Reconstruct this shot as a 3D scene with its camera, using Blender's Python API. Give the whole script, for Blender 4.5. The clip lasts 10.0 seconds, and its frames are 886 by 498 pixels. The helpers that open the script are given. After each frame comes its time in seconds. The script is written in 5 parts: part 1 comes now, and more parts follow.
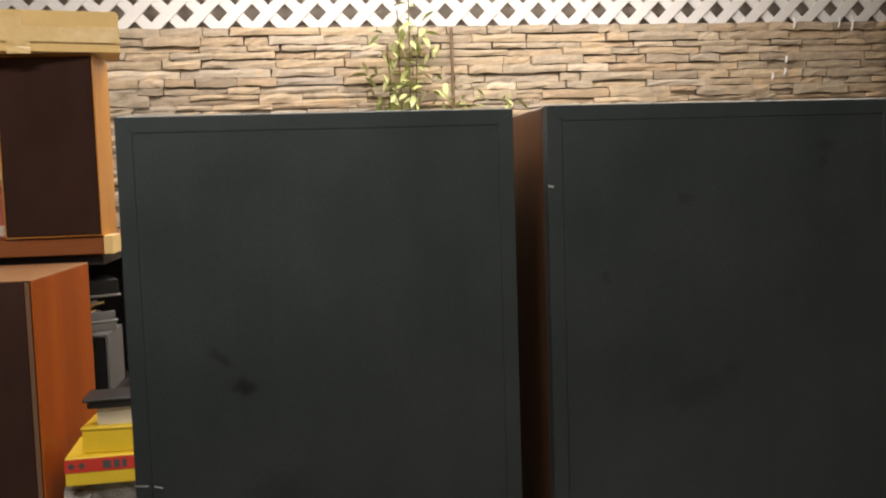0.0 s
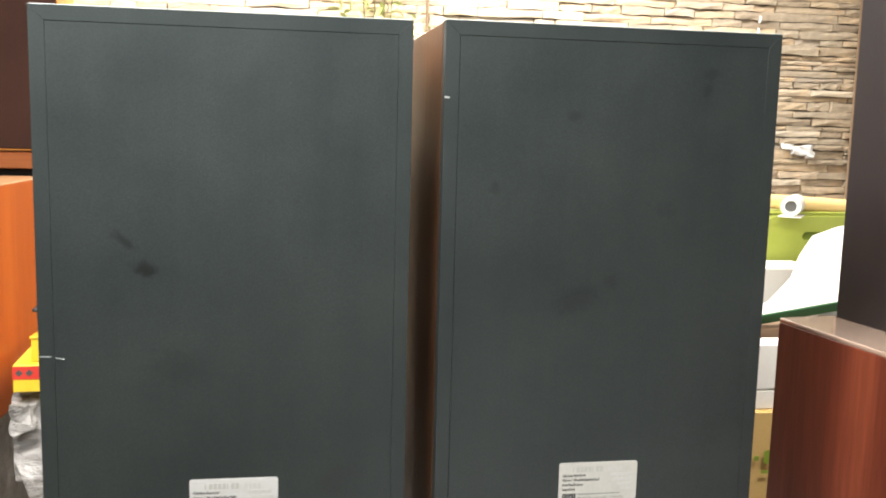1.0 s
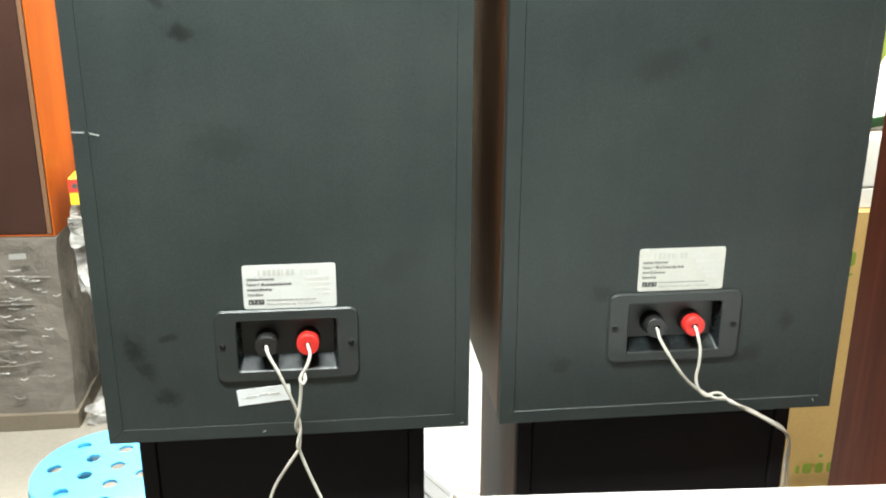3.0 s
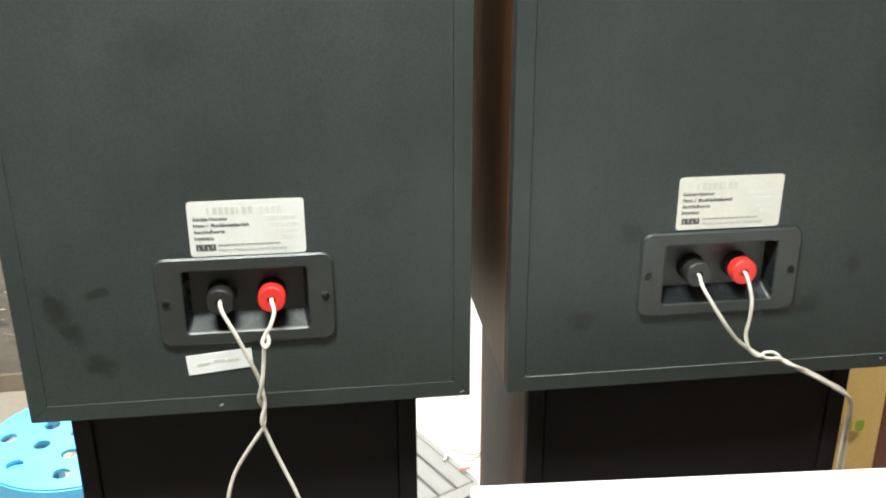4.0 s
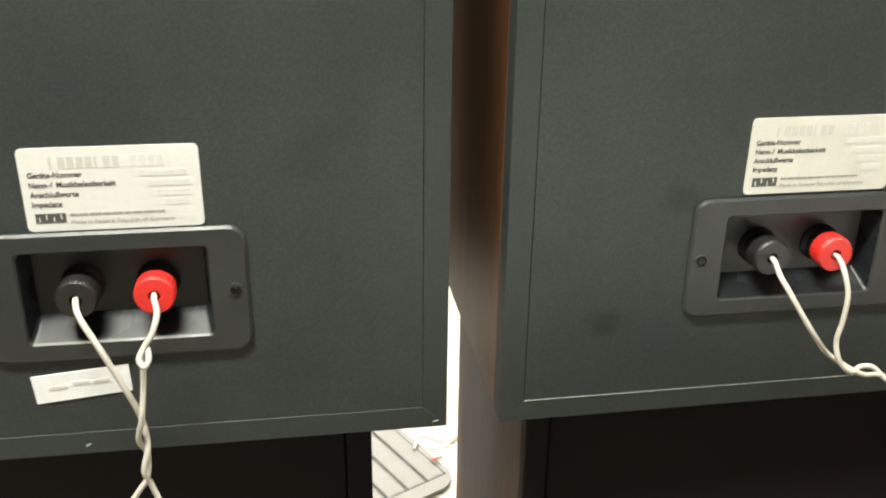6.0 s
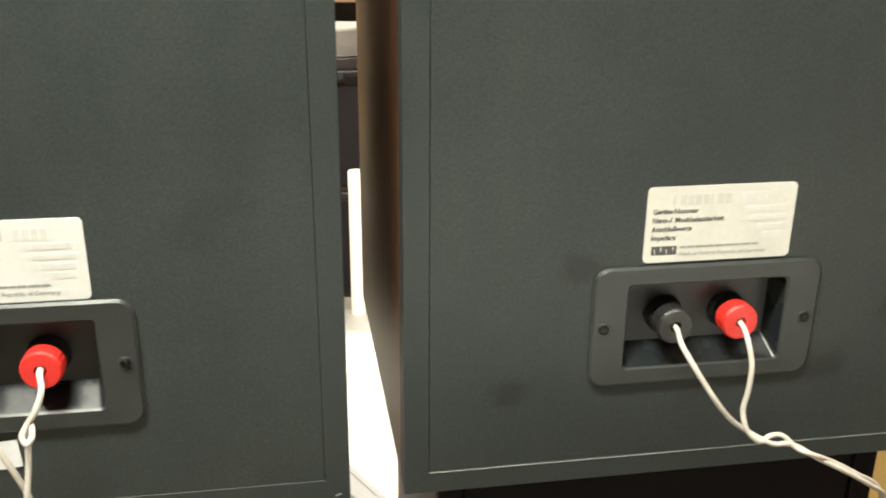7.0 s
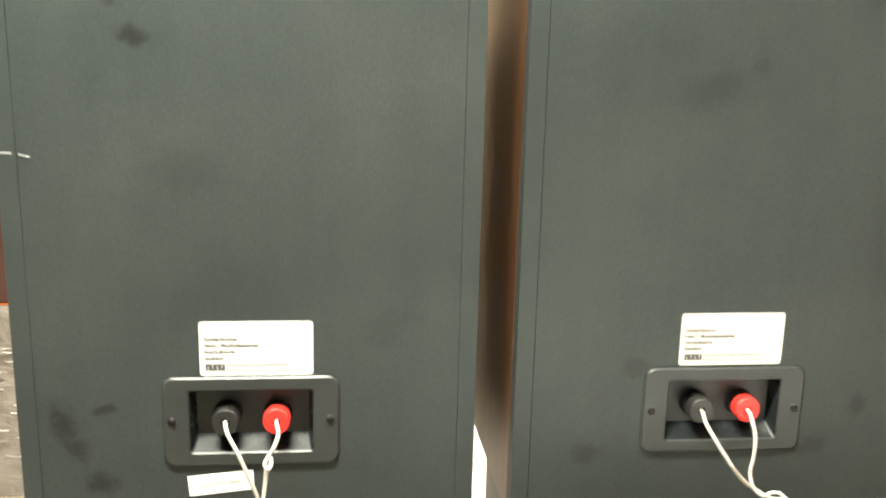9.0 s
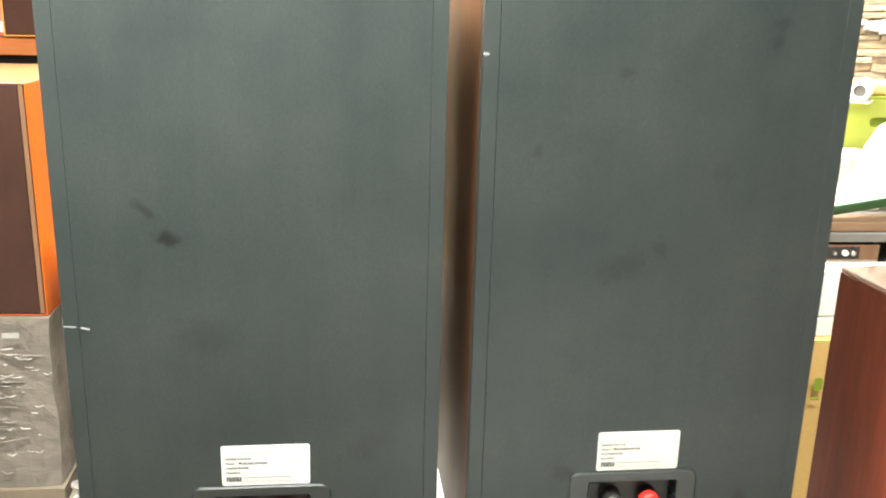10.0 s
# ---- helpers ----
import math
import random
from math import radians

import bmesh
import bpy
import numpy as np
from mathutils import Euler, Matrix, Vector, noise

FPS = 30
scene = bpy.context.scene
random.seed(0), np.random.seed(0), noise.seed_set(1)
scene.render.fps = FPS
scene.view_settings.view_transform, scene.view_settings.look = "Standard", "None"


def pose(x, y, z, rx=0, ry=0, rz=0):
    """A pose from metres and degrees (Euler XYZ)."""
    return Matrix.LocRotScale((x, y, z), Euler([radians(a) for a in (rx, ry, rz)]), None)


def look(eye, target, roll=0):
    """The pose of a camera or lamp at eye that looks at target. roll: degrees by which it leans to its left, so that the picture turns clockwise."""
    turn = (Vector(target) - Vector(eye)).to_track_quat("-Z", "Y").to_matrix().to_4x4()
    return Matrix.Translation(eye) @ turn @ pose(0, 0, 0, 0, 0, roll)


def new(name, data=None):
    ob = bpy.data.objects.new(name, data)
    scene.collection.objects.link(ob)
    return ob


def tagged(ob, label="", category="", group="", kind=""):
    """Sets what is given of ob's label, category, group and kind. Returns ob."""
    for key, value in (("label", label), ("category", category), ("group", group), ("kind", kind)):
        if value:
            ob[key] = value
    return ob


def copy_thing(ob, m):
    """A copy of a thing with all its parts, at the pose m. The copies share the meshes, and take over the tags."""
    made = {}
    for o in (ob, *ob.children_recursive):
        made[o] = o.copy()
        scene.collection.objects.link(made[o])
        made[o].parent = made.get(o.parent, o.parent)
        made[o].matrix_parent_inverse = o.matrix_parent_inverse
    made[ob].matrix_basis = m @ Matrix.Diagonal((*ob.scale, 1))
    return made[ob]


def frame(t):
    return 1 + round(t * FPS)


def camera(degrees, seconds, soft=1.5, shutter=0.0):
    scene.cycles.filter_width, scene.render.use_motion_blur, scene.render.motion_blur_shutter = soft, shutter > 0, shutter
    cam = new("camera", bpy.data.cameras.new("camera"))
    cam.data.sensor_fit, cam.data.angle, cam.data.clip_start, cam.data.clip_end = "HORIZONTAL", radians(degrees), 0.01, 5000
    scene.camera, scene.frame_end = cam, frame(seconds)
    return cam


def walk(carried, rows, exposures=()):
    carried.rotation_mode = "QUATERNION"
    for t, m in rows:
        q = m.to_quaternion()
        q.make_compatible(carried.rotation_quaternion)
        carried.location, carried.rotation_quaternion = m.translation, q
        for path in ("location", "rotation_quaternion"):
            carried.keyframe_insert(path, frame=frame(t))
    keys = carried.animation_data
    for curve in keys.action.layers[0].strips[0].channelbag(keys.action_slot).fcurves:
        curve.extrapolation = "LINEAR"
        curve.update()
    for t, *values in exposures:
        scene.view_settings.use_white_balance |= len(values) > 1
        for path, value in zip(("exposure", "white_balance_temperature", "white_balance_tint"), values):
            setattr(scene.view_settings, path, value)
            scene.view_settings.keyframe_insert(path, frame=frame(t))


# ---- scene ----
from mathutils.geometry import delaunay_2d_cdt

cam = camera(51.0, 10.0, soft=1.9, shutter=0.4)

PATH = [
    (0, (-0.187, -0.86, 1.469), (0.081, 1.115, 1.308), -1.8),
    (0.2, (-0.173, -0.856, 1.458), (0.109, 1.116, 1.272), -1.2),
    (0.4, (-0.145, -0.864, 1.448), (0.166, 1.101, 1.241), -0.3),
    (0.6, (-0.12, -0.884, 1.441), (0.223, 1.07, 1.192), 0.3),
    (0.8, (-0.108, -0.906, 1.426), (0.222, 1.05, 1.167), 1.2),
    (1, (-0.112, -0.929, 1.429), (0.197, 1.029, 1.159), 1.5),
    (1.5, (-0.102, -0.942, 1.419), (0.144, 1.016, 1.093), 0.5),
    (2, (-0.099, -0.927, 1.399), (0.121, 1.013, 0.968), 0.1),
    (2.5, (-0.106, -0.89, 1.369), (0.095, 1.026, 0.831), 0.3),
    (3, (-0.112, -0.845, 1.357), (0.077, 1.044, 0.725), 0.2),
    (3.2, (-0.109, -0.821, 1.346), (0.087, 1.06, 0.693), 0.0),
    (4.5, (-0.098, -0.6, 1.252), (0.119, 1.227, 0.468), 0.2),
    (5, (-0.091, -0.537, 1.224), (0.142, 1.27, 0.399), 0.7),
    (5.2, (-0.085, -0.518, 1.213), (0.144, 1.292, 0.392), 0.8),
    (6.3, (-0.057, -0.462, 1.205), (0.219, 1.36, 0.427), 0.7),
    (6.5, (-0.04, -0.462, 1.209), (0.218, 1.376, 0.464), 0.4),
    (7, (-0.016, -0.466, 1.216), (0.262, 1.384, 0.508), 0.5),
    (7.5, (0.009, -0.487, 1.214), (0.301, 1.372, 0.537), 0.9),
    (8, (-0.012, -0.545, 1.221), (0.22, 1.331, 0.568), 0.8),
    (8.5, (-0.078, -0.619, 1.247), (0.118, 1.292, 0.689), 1.2),
    (9, (-0.098, -0.705, 1.285), (0.09, 1.235, 0.836), 1.4),
    (9.5, (-0.107, -0.785, 1.406), (0.104, 1.139, 0.902), 1.7),
    (10, (-0.09, -0.854, 1.521), (0.11, 1.055, 0.957), 1.5),
]

EXPOSURES = [  # seconds, stops, kelvin, tint
    (0.0, -1.4, 6800, 18), (0.2, -1.8, 6750, 18), (0.4, -1.6, 6550, 15), (0.8, 0.0, 6350, 14), (1.2, 0.22, 6250, 10), (1.5, 0.28, 6150, 7), (2.0, 0.75, 6250, 6), (2.5, 0.8, 6300, 7), (3.2, 0.65, 6100, 2), (4.5, 0.57, 6500, 6),
    (5.2, 0.42, 6600, 7), (6.5, 0.72, 7000, 5), (7.0, 0.70, 7050, 6), (7.5, 0.82, 7150, 8), (8.0, 1.10, 7100, 7), (8.5, 1.25, 7100, 7), (9.0, 1.45, 7200, 6), (9.5, 1.45, 7000, 5), (10.0, 1.12, 6600, 7)]
walk(cam, [(t, look(eye, target, roll)) for t, eye, target, roll in PATH], EXPOSURES)

# ---- world, lights ----
world = bpy.data.worlds.new("world")
scene.world = world
world.use_nodes = True
world.node_tree.nodes["Background"].inputs[0].default_value = (0.9, 0.95, 1.0, 1)
world.node_tree.nodes["Background"].inputs[1].default_value = 0.05

LAMPS = [  # x, y, drop below the ceiling, power, long side, colour
    (0.38, 3.05, 0.0, 210, 2.95, (1.0, 0.955, 0.88)), (-1.0, 0.6, 0.0, 104, 1.2, (1.0, 0.955, 0.88)),
    (1.25, 0.05, 0.0, 70, 1.2, (1.0, 0.955, 0.88)), (-0.31, -0.42, 0.66, 39, 0.60, (0.965, 0.97, 0.92)),
]
CEIL = 3.0


# ---- materials ----
def mat(name):
    m = bpy.data.materials.new(name)
    m.use_nodes = True
    nt = m.node_tree
    return m, nt, nt.nodes["Principled BSDF"]


def node(nt, kind, **props):
    n = nt.nodes.new(kind)
    for k, v in props.items():
        if k == "blend":
            n.blend_type = v
        elif k == "op":
            n.operation = v
        elif k == "dtype":
            n.data_type = v
        else:
            n.inputs[k].default_value = v
    return n


def coords(nt, stretch=(1, 1, 1), turn=(0, 0, 0)):
    tc = nt.nodes.new("ShaderNodeTexCoord")
    mp = nt.nodes.new("ShaderNodeMapping")
    mp.inputs["Scale"].default_value = stretch
    mp.inputs["Rotation"].default_value = turn
    nt.links.new(tc.outputs["Object"], mp.inputs["Vector"])
    return mp.outputs["Vector"]


def ramp(nt, stops):
    r = nt.nodes.new("ShaderNodeValToRGB")
    els = r.color_ramp.elements
    while len(els) < len(stops):
        els.new(0.5)
    for e, (p, c) in zip(els, stops):
        e.position, e.color = p, (*c, 1)
    return r


def surface(name, dark, light, rough=0.5, scale=8.0, fine=90.0, bump=0.1, bump_size=0.002, stretch=(1, 1, 1),
            metal=0.0, coat=0.0, rough_var=0.12, spec=0.5):
    """A surface with broad stains and fine grain, both in colour, gloss and relief."""
    m, nt, b = mat(name)
    L = nt.links.new
    v = coords(nt, stretch)
    big = node(nt, "ShaderNodeTexNoise", Scale=scale, Detail=4.0, Roughness=0.6)
    small = node(nt, "ShaderNodeTexNoise", Scale=fine, Detail=3.0, Roughness=0.7)
    L(v, big.inputs["Vector"]), L(v, small.inputs["Vector"])
    mix = node(nt, "ShaderNodeMath", op="MULTIPLY_ADD")
    L(small.outputs["Fac"], mix.inputs[0])
    mix.inputs[1].default_value = 0.4
    half = node(nt, "ShaderNodeMath", op="MULTIPLY")
    half.inputs[1].default_value = 0.6
    L(big.outputs["Fac"], half.inputs[0]), L(half.outputs[0], mix.inputs[2])
    r = ramp(nt, [(0.32, dark), (0.68, light)])
    L(mix.outputs[0], r.inputs[0]), L(r.outputs[0], b.inputs["Base Color"])
    mr = node(nt, "ShaderNodeMapRange")
    mr.inputs["To Min"].default_value, mr.inputs["To Max"].default_value = max(rough - rough_var, 0.02), min(rough + rough_var, 1)
    L(big.outputs["Fac"], mr.inputs["Value"]), L(mr.outputs[0], b.inputs["Roughness"])
    bp = node(nt, "ShaderNodeBump", Strength=bump, Distance=bump_size)
    L(small.outputs["Fac"], bp.inputs["Height"]), L(bp.outputs[0], b.inputs["Normal"])
    b.inputs["Metallic"].default_value = metal
    b.inputs["Coat Weight"].default_value = coat
    b.inputs["Coat Roughness"].default_value = 0.15
    b.inputs["Specular IOR Level"].default_value = spec
    return m


def wood(name, dark, mid, light, rough=0.35, coat=0.3, grain=34.0, axis=2, spec=0.5):
    """Veneer with long grain along one axis."""
    m, nt, b = mat(name)
    L = nt.links.new
    st = [grain, grain, grain]
    st[axis] = grain * 0.06
    v = coords(nt, tuple(st))
    n1 = node(nt, "ShaderNodeTexNoise", Scale=0.35, Detail=5.0, Roughness=0.55, Distortion=0.6)
    n2 = node(nt, "ShaderNodeTexNoise", Scale=4.0, Detail=3.0, Roughness=0.7)
    L(v, n1.inputs["Vector"]), L(v, n2.inputs["Vector"])
    add = node(nt, "ShaderNodeMath", op="MULTIPLY_ADD")
    add.inputs[1].default_value = 0.3
    sub = node(nt, "ShaderNodeMath", op="MULTIPLY")
    sub.inputs[1].default_value = 0.7
    L(n2.outputs["Fac"], add.inputs[0]), L(n1.outputs["Fac"], sub.inputs[0]), L(sub.outputs[0], add.inputs[2])
    r = ramp(nt, [(0.3, dark), (0.5, mid), (0.7, light)])
    L(add.outputs[0], r.inputs[0]), L(r.outputs[0], b.inputs["Base Color"])
    mr = node(nt, "ShaderNodeMapRange")
    mr.inputs["To Min"].default_value, mr.inputs["To Max"].default_value = rough - 0.08, rough + 0.1
    L(n1.outputs["Fac"], mr.inputs["Value"]), L(mr.outputs[0], b.inputs["Roughness"])
    bp = node(nt, "ShaderNodeBump", Strength=0.08, Distance=0.001)
    L(n2.outputs["Fac"], bp.inputs["Height"]), L(bp.outputs[0], b.inputs["Normal"])
    b.inputs["Coat Weight"].default_value = coat
    b.inputs["Coat Roughness"].default_value = 0.12
    b.inputs["Specular IOR Level"].default_value = spec
    return m


def black_vinyl(name, marks=()):
    """Black vinyl-wrapped board, dusty, with finger marks: rows of x, z, half width, half height, lean, strength."""
    m, nt, b = mat(name)
    L = nt.links.new
    v = coords(nt)
    weave = node(nt, "ShaderNodeTexNoise", Scale=420.0, Detail=3.0, Roughness=0.8)
    vert = coords(nt, (60, 60, 2.2))
    streak = node(nt, "ShaderNodeTexNoise", Scale=1.0, Detail=3.0, Roughness=0.6)
    dust = node(nt, "ShaderNodeTexNoise", Scale=7.0, Detail=5.0, Roughness=0.62)
    speck = node(nt, "ShaderNodeTexNoise", Scale=210.0, Detail=1.0, Roughness=0.5)
    for n in (weave, dust, speck):
        L(v, n.inputs["Vector"])
    L(vert, streak.inputs["Vector"])
    a = node(nt, "ShaderNodeMath", op="MULTIPLY_ADD")
    a.inputs[1].default_value = 0.15
    L(streak.outputs["Fac"], a.inputs[0])
    h = node(nt, "ShaderNodeMath", op="MULTIPLY")
    h.inputs[1].default_value = 0.85
    L(dust.outputs["Fac"], h.inputs[0]), L(h.outputs[0], a.inputs[2])
    r = ramp(nt, [(0.3, (0.022, 0.029, 0.029)), (0.7, (0.037, 0.045, 0.043))])
    L(a.outputs[0], r.inputs[0])
    gr = ramp(nt, [(0.3, (0.62, 0.66, 0.66)), (0.5, (1.0, 1.0, 1.0)), (0.7, (1.5, 1.42, 1.38))])
    grain = node(nt, "ShaderNodeTexNoise", Scale=620.0, Detail=3.0, Roughness=0.8)
    L(v, grain.inputs["Vector"]), L(grain.outputs["Fac"], gr.inputs[0])
    gm = node(nt, "ShaderNodeMixRGB", blend="MULTIPLY", Fac=0.7)
    L(r.outputs[0], gm.inputs[1]), L(gr.outputs[0], gm.inputs[2])
    sp = ramp(nt, [(0.0, (0, 0, 0)), (0.80, (0, 0, 0)), (0.84, (0.05, 0.05, 0.045))])
    L(speck.outputs["Fac"], sp.inputs[0])
    col = node(nt, "ShaderNodeMixRGB", blend="ADD", Fac=1.0)
    L(gm.outputs[0], col.inputs[1]), L(sp.outputs[0], col.inputs[2])
    out, mask = col.outputs[0], None
    wob = node(nt, "ShaderNodeTexNoise", Scale=70.0, Detail=5.0, Roughness=0.75, Distortion=0.8)
    L(v, wob.inputs["Vector"])
    for x, z, sx, sz, lean, strong in marks:
        mp = nt.nodes.new("ShaderNodeMapping")
        mp.vector_type = "TEXTURE"
        mp.inputs["Location"].default_value = (x, 0, z)
        mp.inputs["Rotation"].default_value = (0, radians(lean), 0)
        mp.inputs["Scale"].default_value = (sx, 1, sz)
        L(v, mp.inputs["Vector"])
        ln = nt.nodes.new("ShaderNodeVectorMath")
        ln.operation = "LENGTH"
        L(mp.outputs[0], ln.inputs[0])
        ad = node(nt, "ShaderNodeMath", op="ADD")
        ws = node(nt, "ShaderNodeMath", op="MULTIPLY_ADD")
        ws.inputs[1].default_value, ws.inputs[2].default_value = 2.6, -0.8
        L(wob.outputs["Fac"], ws.inputs[0])
        L(ln.outputs["Value"], ad.inputs[0]), L(ws.outputs[0], ad.inputs[1])
        mr = node(nt, "ShaderNodeMapRange")
        mr.interpolation_type = "SMOOTHSTEP"
        mr.inputs["From Min"].default_value, mr.inputs["From Max"].default_value = 0.85, 1.75
        mr.inputs["To Min"].default_value, mr.inputs["To Max"].default_value = strong, 0.0
        L(ad.outputs[0], mr.inputs["Value"])
        mask_new = mr.outputs[0]
        if mask is not None:
            mx = node(nt, "ShaderNodeMath", op="MAXIMUM")
            L(mask, mx.inputs[0]), L(mask_new, mx.inputs[1])
            mask_new = mx.outputs[0]
        mask = mask_new
    ro = node(nt, "ShaderNodeMapRange")
    ro.inputs["To Min"].default_value, ro.inputs["To Max"].default_value = 0.42, 0.62
    L(dust.outputs["Fac"], ro.inputs["Value"])
    rough_out = ro.outputs[0]
    if mask is not None:
        grease = node(nt, "ShaderNodeMixRGB", blend="MIX")
        L(mask, grease.inputs["Fac"]), L(out, grease.inputs[1])
        grease.inputs[2].default_value = (0.009, 0.010, 0.009, 1)
        out = grease.outputs[0]
    L(out, b.inputs["Base Color"]), L(rough_out, b.inputs["Roughness"])
    bp = node(nt, "ShaderNodeBump", Strength=0.16, Distance=0.0006)
    L(weave.outputs["Fac"], bp.inputs["Height"]), L(bp.outputs[0], b.inputs["Normal"])
    b.inputs["Specular IOR Level"].default_value = 0.32
    return m


def stone_material(name="split slate ledgestone", tint=(1, 1, 1)):
    m, nt, b = mat(name)
    L = nt.links.new
    v = coords(nt)
    oi = nt.nodes.new("ShaderNodeObjectInfo")
    ge = nt.nodes.new("ShaderNodeNewGeometry")
    s = node(nt, "ShaderNodeMath", op="ADD")
    f = node(nt, "ShaderNodeMath", op="FRACT")
    L(oi.outputs["Random"], s.inputs[0]), L(ge.outputs["Random Per Island"], s.inputs[1]), L(s.outputs[0], f.inputs[0])
    r = ramp(nt, [(0.0, (0.34, 0.285, 0.215)), (0.16, (0.46, 0.395, 0.305)), (0.34, (0.47, 0.415, 0.325)), (0.5, (0.49, 0.405, 0.295)),
                  (0.66, (0.59, 0.49, 0.35)), (0.8, (0.47, 0.365, 0.255)), (0.9, (0.70, 0.63, 0.51)), (1.0, (0.40, 0.355, 0.30))])
    L(f.outputs[0], r.inputs[0])
    n1 = node(nt, "ShaderNodeTexNoise", Scale=9.0, Detail=5.0, Roughness=0.65, Distortion=0.5)
    n2 = node(nt, "ShaderNodeTexNoise", Scale=70.0, Detail=4.0, Roughness=0.7)
    flat = coords(nt, (14, 14, 60))
    L(flat, n2.inputs["Vector"])
    n2.inputs["Scale"].default_value = 1.0
    L(v, n1.inputs["Vector"])
    t1 = ramp(nt, [(0.3, (0.68, 0.64, 0.59)), (0.55, (1.0, 0.97, 0.92)), (0.75, (1.25, 1.08, 0.85))])
    L(n1.outputs["Fac"], t1.inputs[0])
    mu = node(nt, "ShaderNodeMixRGB", blend="MULTIPLY", Fac=0.85)
    L(r.outputs[0], mu.inputs[1]), L(t1.outputs[0], mu.inputs[2])
    t2 = ramp(nt, [(0.3, (0.7, 0.7, 0.7)), (0.7, (1.15, 1.12, 1.08))])
    L(n2.outputs["Fac"], t2.inputs[0])
    mv = node(nt, "ShaderNodeMixRGB", blend="MULTIPLY", Fac=0.8)
    L(mu.outputs[0], mv.inputs[1]), L(t2.outputs[0], mv.inputs[2])
    tn = node(nt, "ShaderNodeMixRGB", blend="MULTIPLY", Fac=1.0)
    tn.inputs[2].default_value = (*tint, 1)
    L(mv.outputs[0], tn.inputs[1])
    L(tn.outputs[0], b.inputs["Base Color"])
    b.inputs["Roughness"].default_value = 0.7
    bp = node(nt, "ShaderNodeBump", Strength=0.6, Distance=0.006)
    L(n2.outputs["Fac"], bp.inputs["Height"]), L(bp.outputs[0], b.inputs["Normal"])
    return m


def film_material(name, dark, light, rough=0.22, scale=5.0, bump=0.5):
    """Crumpled plastic film: creased relief, glossy."""
    m, nt, b = mat(name)
    L = nt.links.new
    v = coords(nt, (1, 1, 2.2))
    n1 = node(nt, "ShaderNodeTexNoise", Scale=scale, Detail=5.0, Roughness=0.6, Distortion=1.2)
    vo = nt.nodes.new("ShaderNodeTexVoronoi")
    vo.feature = "DISTANCE_TO_EDGE"
    vo.inputs["Scale"].default_value = scale * 2.2
    wv = node(nt, "ShaderNodeMixRGB", blend="ADD", Fac=0.25)
    L(v, wv.inputs[1]), L(n1.outputs["Color"], wv.inputs[2]), L(wv.outputs[0], vo.inputs["Vector"])
    L(v, n1.inputs["Vector"])
    r = ramp(nt, [(0.35, dark), (0.65, light)])
    L(n1.outputs["Fac"], r.inputs[0]), L(r.outputs[0], b.inputs["Base Color"])
    su = node(nt, "ShaderNodeMath", op="MULTIPLY_ADD")
    su.inputs[1].default_value = 0.5
    L(vo.outputs["Distance"], su.inputs[0]), L(n1.outputs["Fac"], su.inputs[2])
    bp = node(nt, "ShaderNodeBump", Strength=bump, Distance=0.02)
    L(su.outputs[0], bp.inputs["Height"]), L(bp.outputs[0], b.inputs["Normal"])
    b.inputs["Roughness"].default_value = rough
    b.inputs["Specular IOR Level"].default_value = 0.7
    return m


LEFT_MARKS = [(-0.080, 0.400, 0.012, 0.009, 35, 0.8), (-0.098, 0.428, 0.013, 0.005, 35, 0.6), (-0.146, 0.100, 0.011, 0.016, -20, 0.8), (-0.137, 0.079, 0.009, 0.012, -25, 0.7),
              (-0.119, 0.048, 0.014, 0.009, 0, 0.75), (-0.114, 0.111, 0.011, 0.004, -15, 0.7), (-0.052, 0.300, 0.03, 0.02, 10, 0.2), (0.110, 0.180, 0.03, 0.014, -30, 0.2)]
RIGHT_MARKS = [(-0.117, 0.064, 0.012, 0.010, 0, 0.60), (-0.080, 0.139, 0.013, 0.010, 20, 0.48), (0.118, 0.103, 0.009, 0.010, 0, 0.56),
               (0.081, 0.068, 0.014, 0.009, -20, 0.52), (0.104, 0.604, 0.010, 0.006, 0, 0.4), (0.100, 0.586, 0.006, 0.007, 0, 0.4),
               (-0.043, 0.556, 0.008, 0.006, 0, 0.40), (-0.125, 0.483, 0.007, 0.009, 0, 0.40), (-0.036, 0.366, 0.026, 0.016, -20, 0.36), (0.004, 0.384, 0.012, 0.009, -30, 0.32),
               (0.060, 0.46, 0.014, 0.008, 15, 0.24)]
M_BACK_L = black_vinyl("dusty black vinyl", LEFT_MARKS)
M_BACK_R = black_vinyl("dusty black vinyl with marks", RIGHT_MARKS)
M_RIM = black_vinyl("black vinyl edging")
M_WALNUT = wood("walnut veneer", (0.016, 0.006, 0.003), (0.055, 0.022, 0.010), (0.145, 0.064, 0.026), rough=0.39, coat=0.0, spec=0.62, grain=20)
M_WALNUT.node_tree.nodes["Principled BSDF"].inputs["Specular Tint"].default_value = (1.0, 0.74, 0.48, 1)
M_STAND = wood("dull walnut veneer", (0.045, 0.026, 0.015), (0.105, 0.060, 0.036), (0.20, 0.118, 0.072), rough=0.5, coat=0.0, spec=0.35)
M_STANDBACK = surface("black painted board", (0.008, 0.0068, 0.0080), (0.014, 0.012, 0.0138), rough=0.6, scale=5, fine=300, bump=0.1, spec=0.12)
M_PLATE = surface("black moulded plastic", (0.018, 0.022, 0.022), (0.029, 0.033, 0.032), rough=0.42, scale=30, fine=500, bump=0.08)
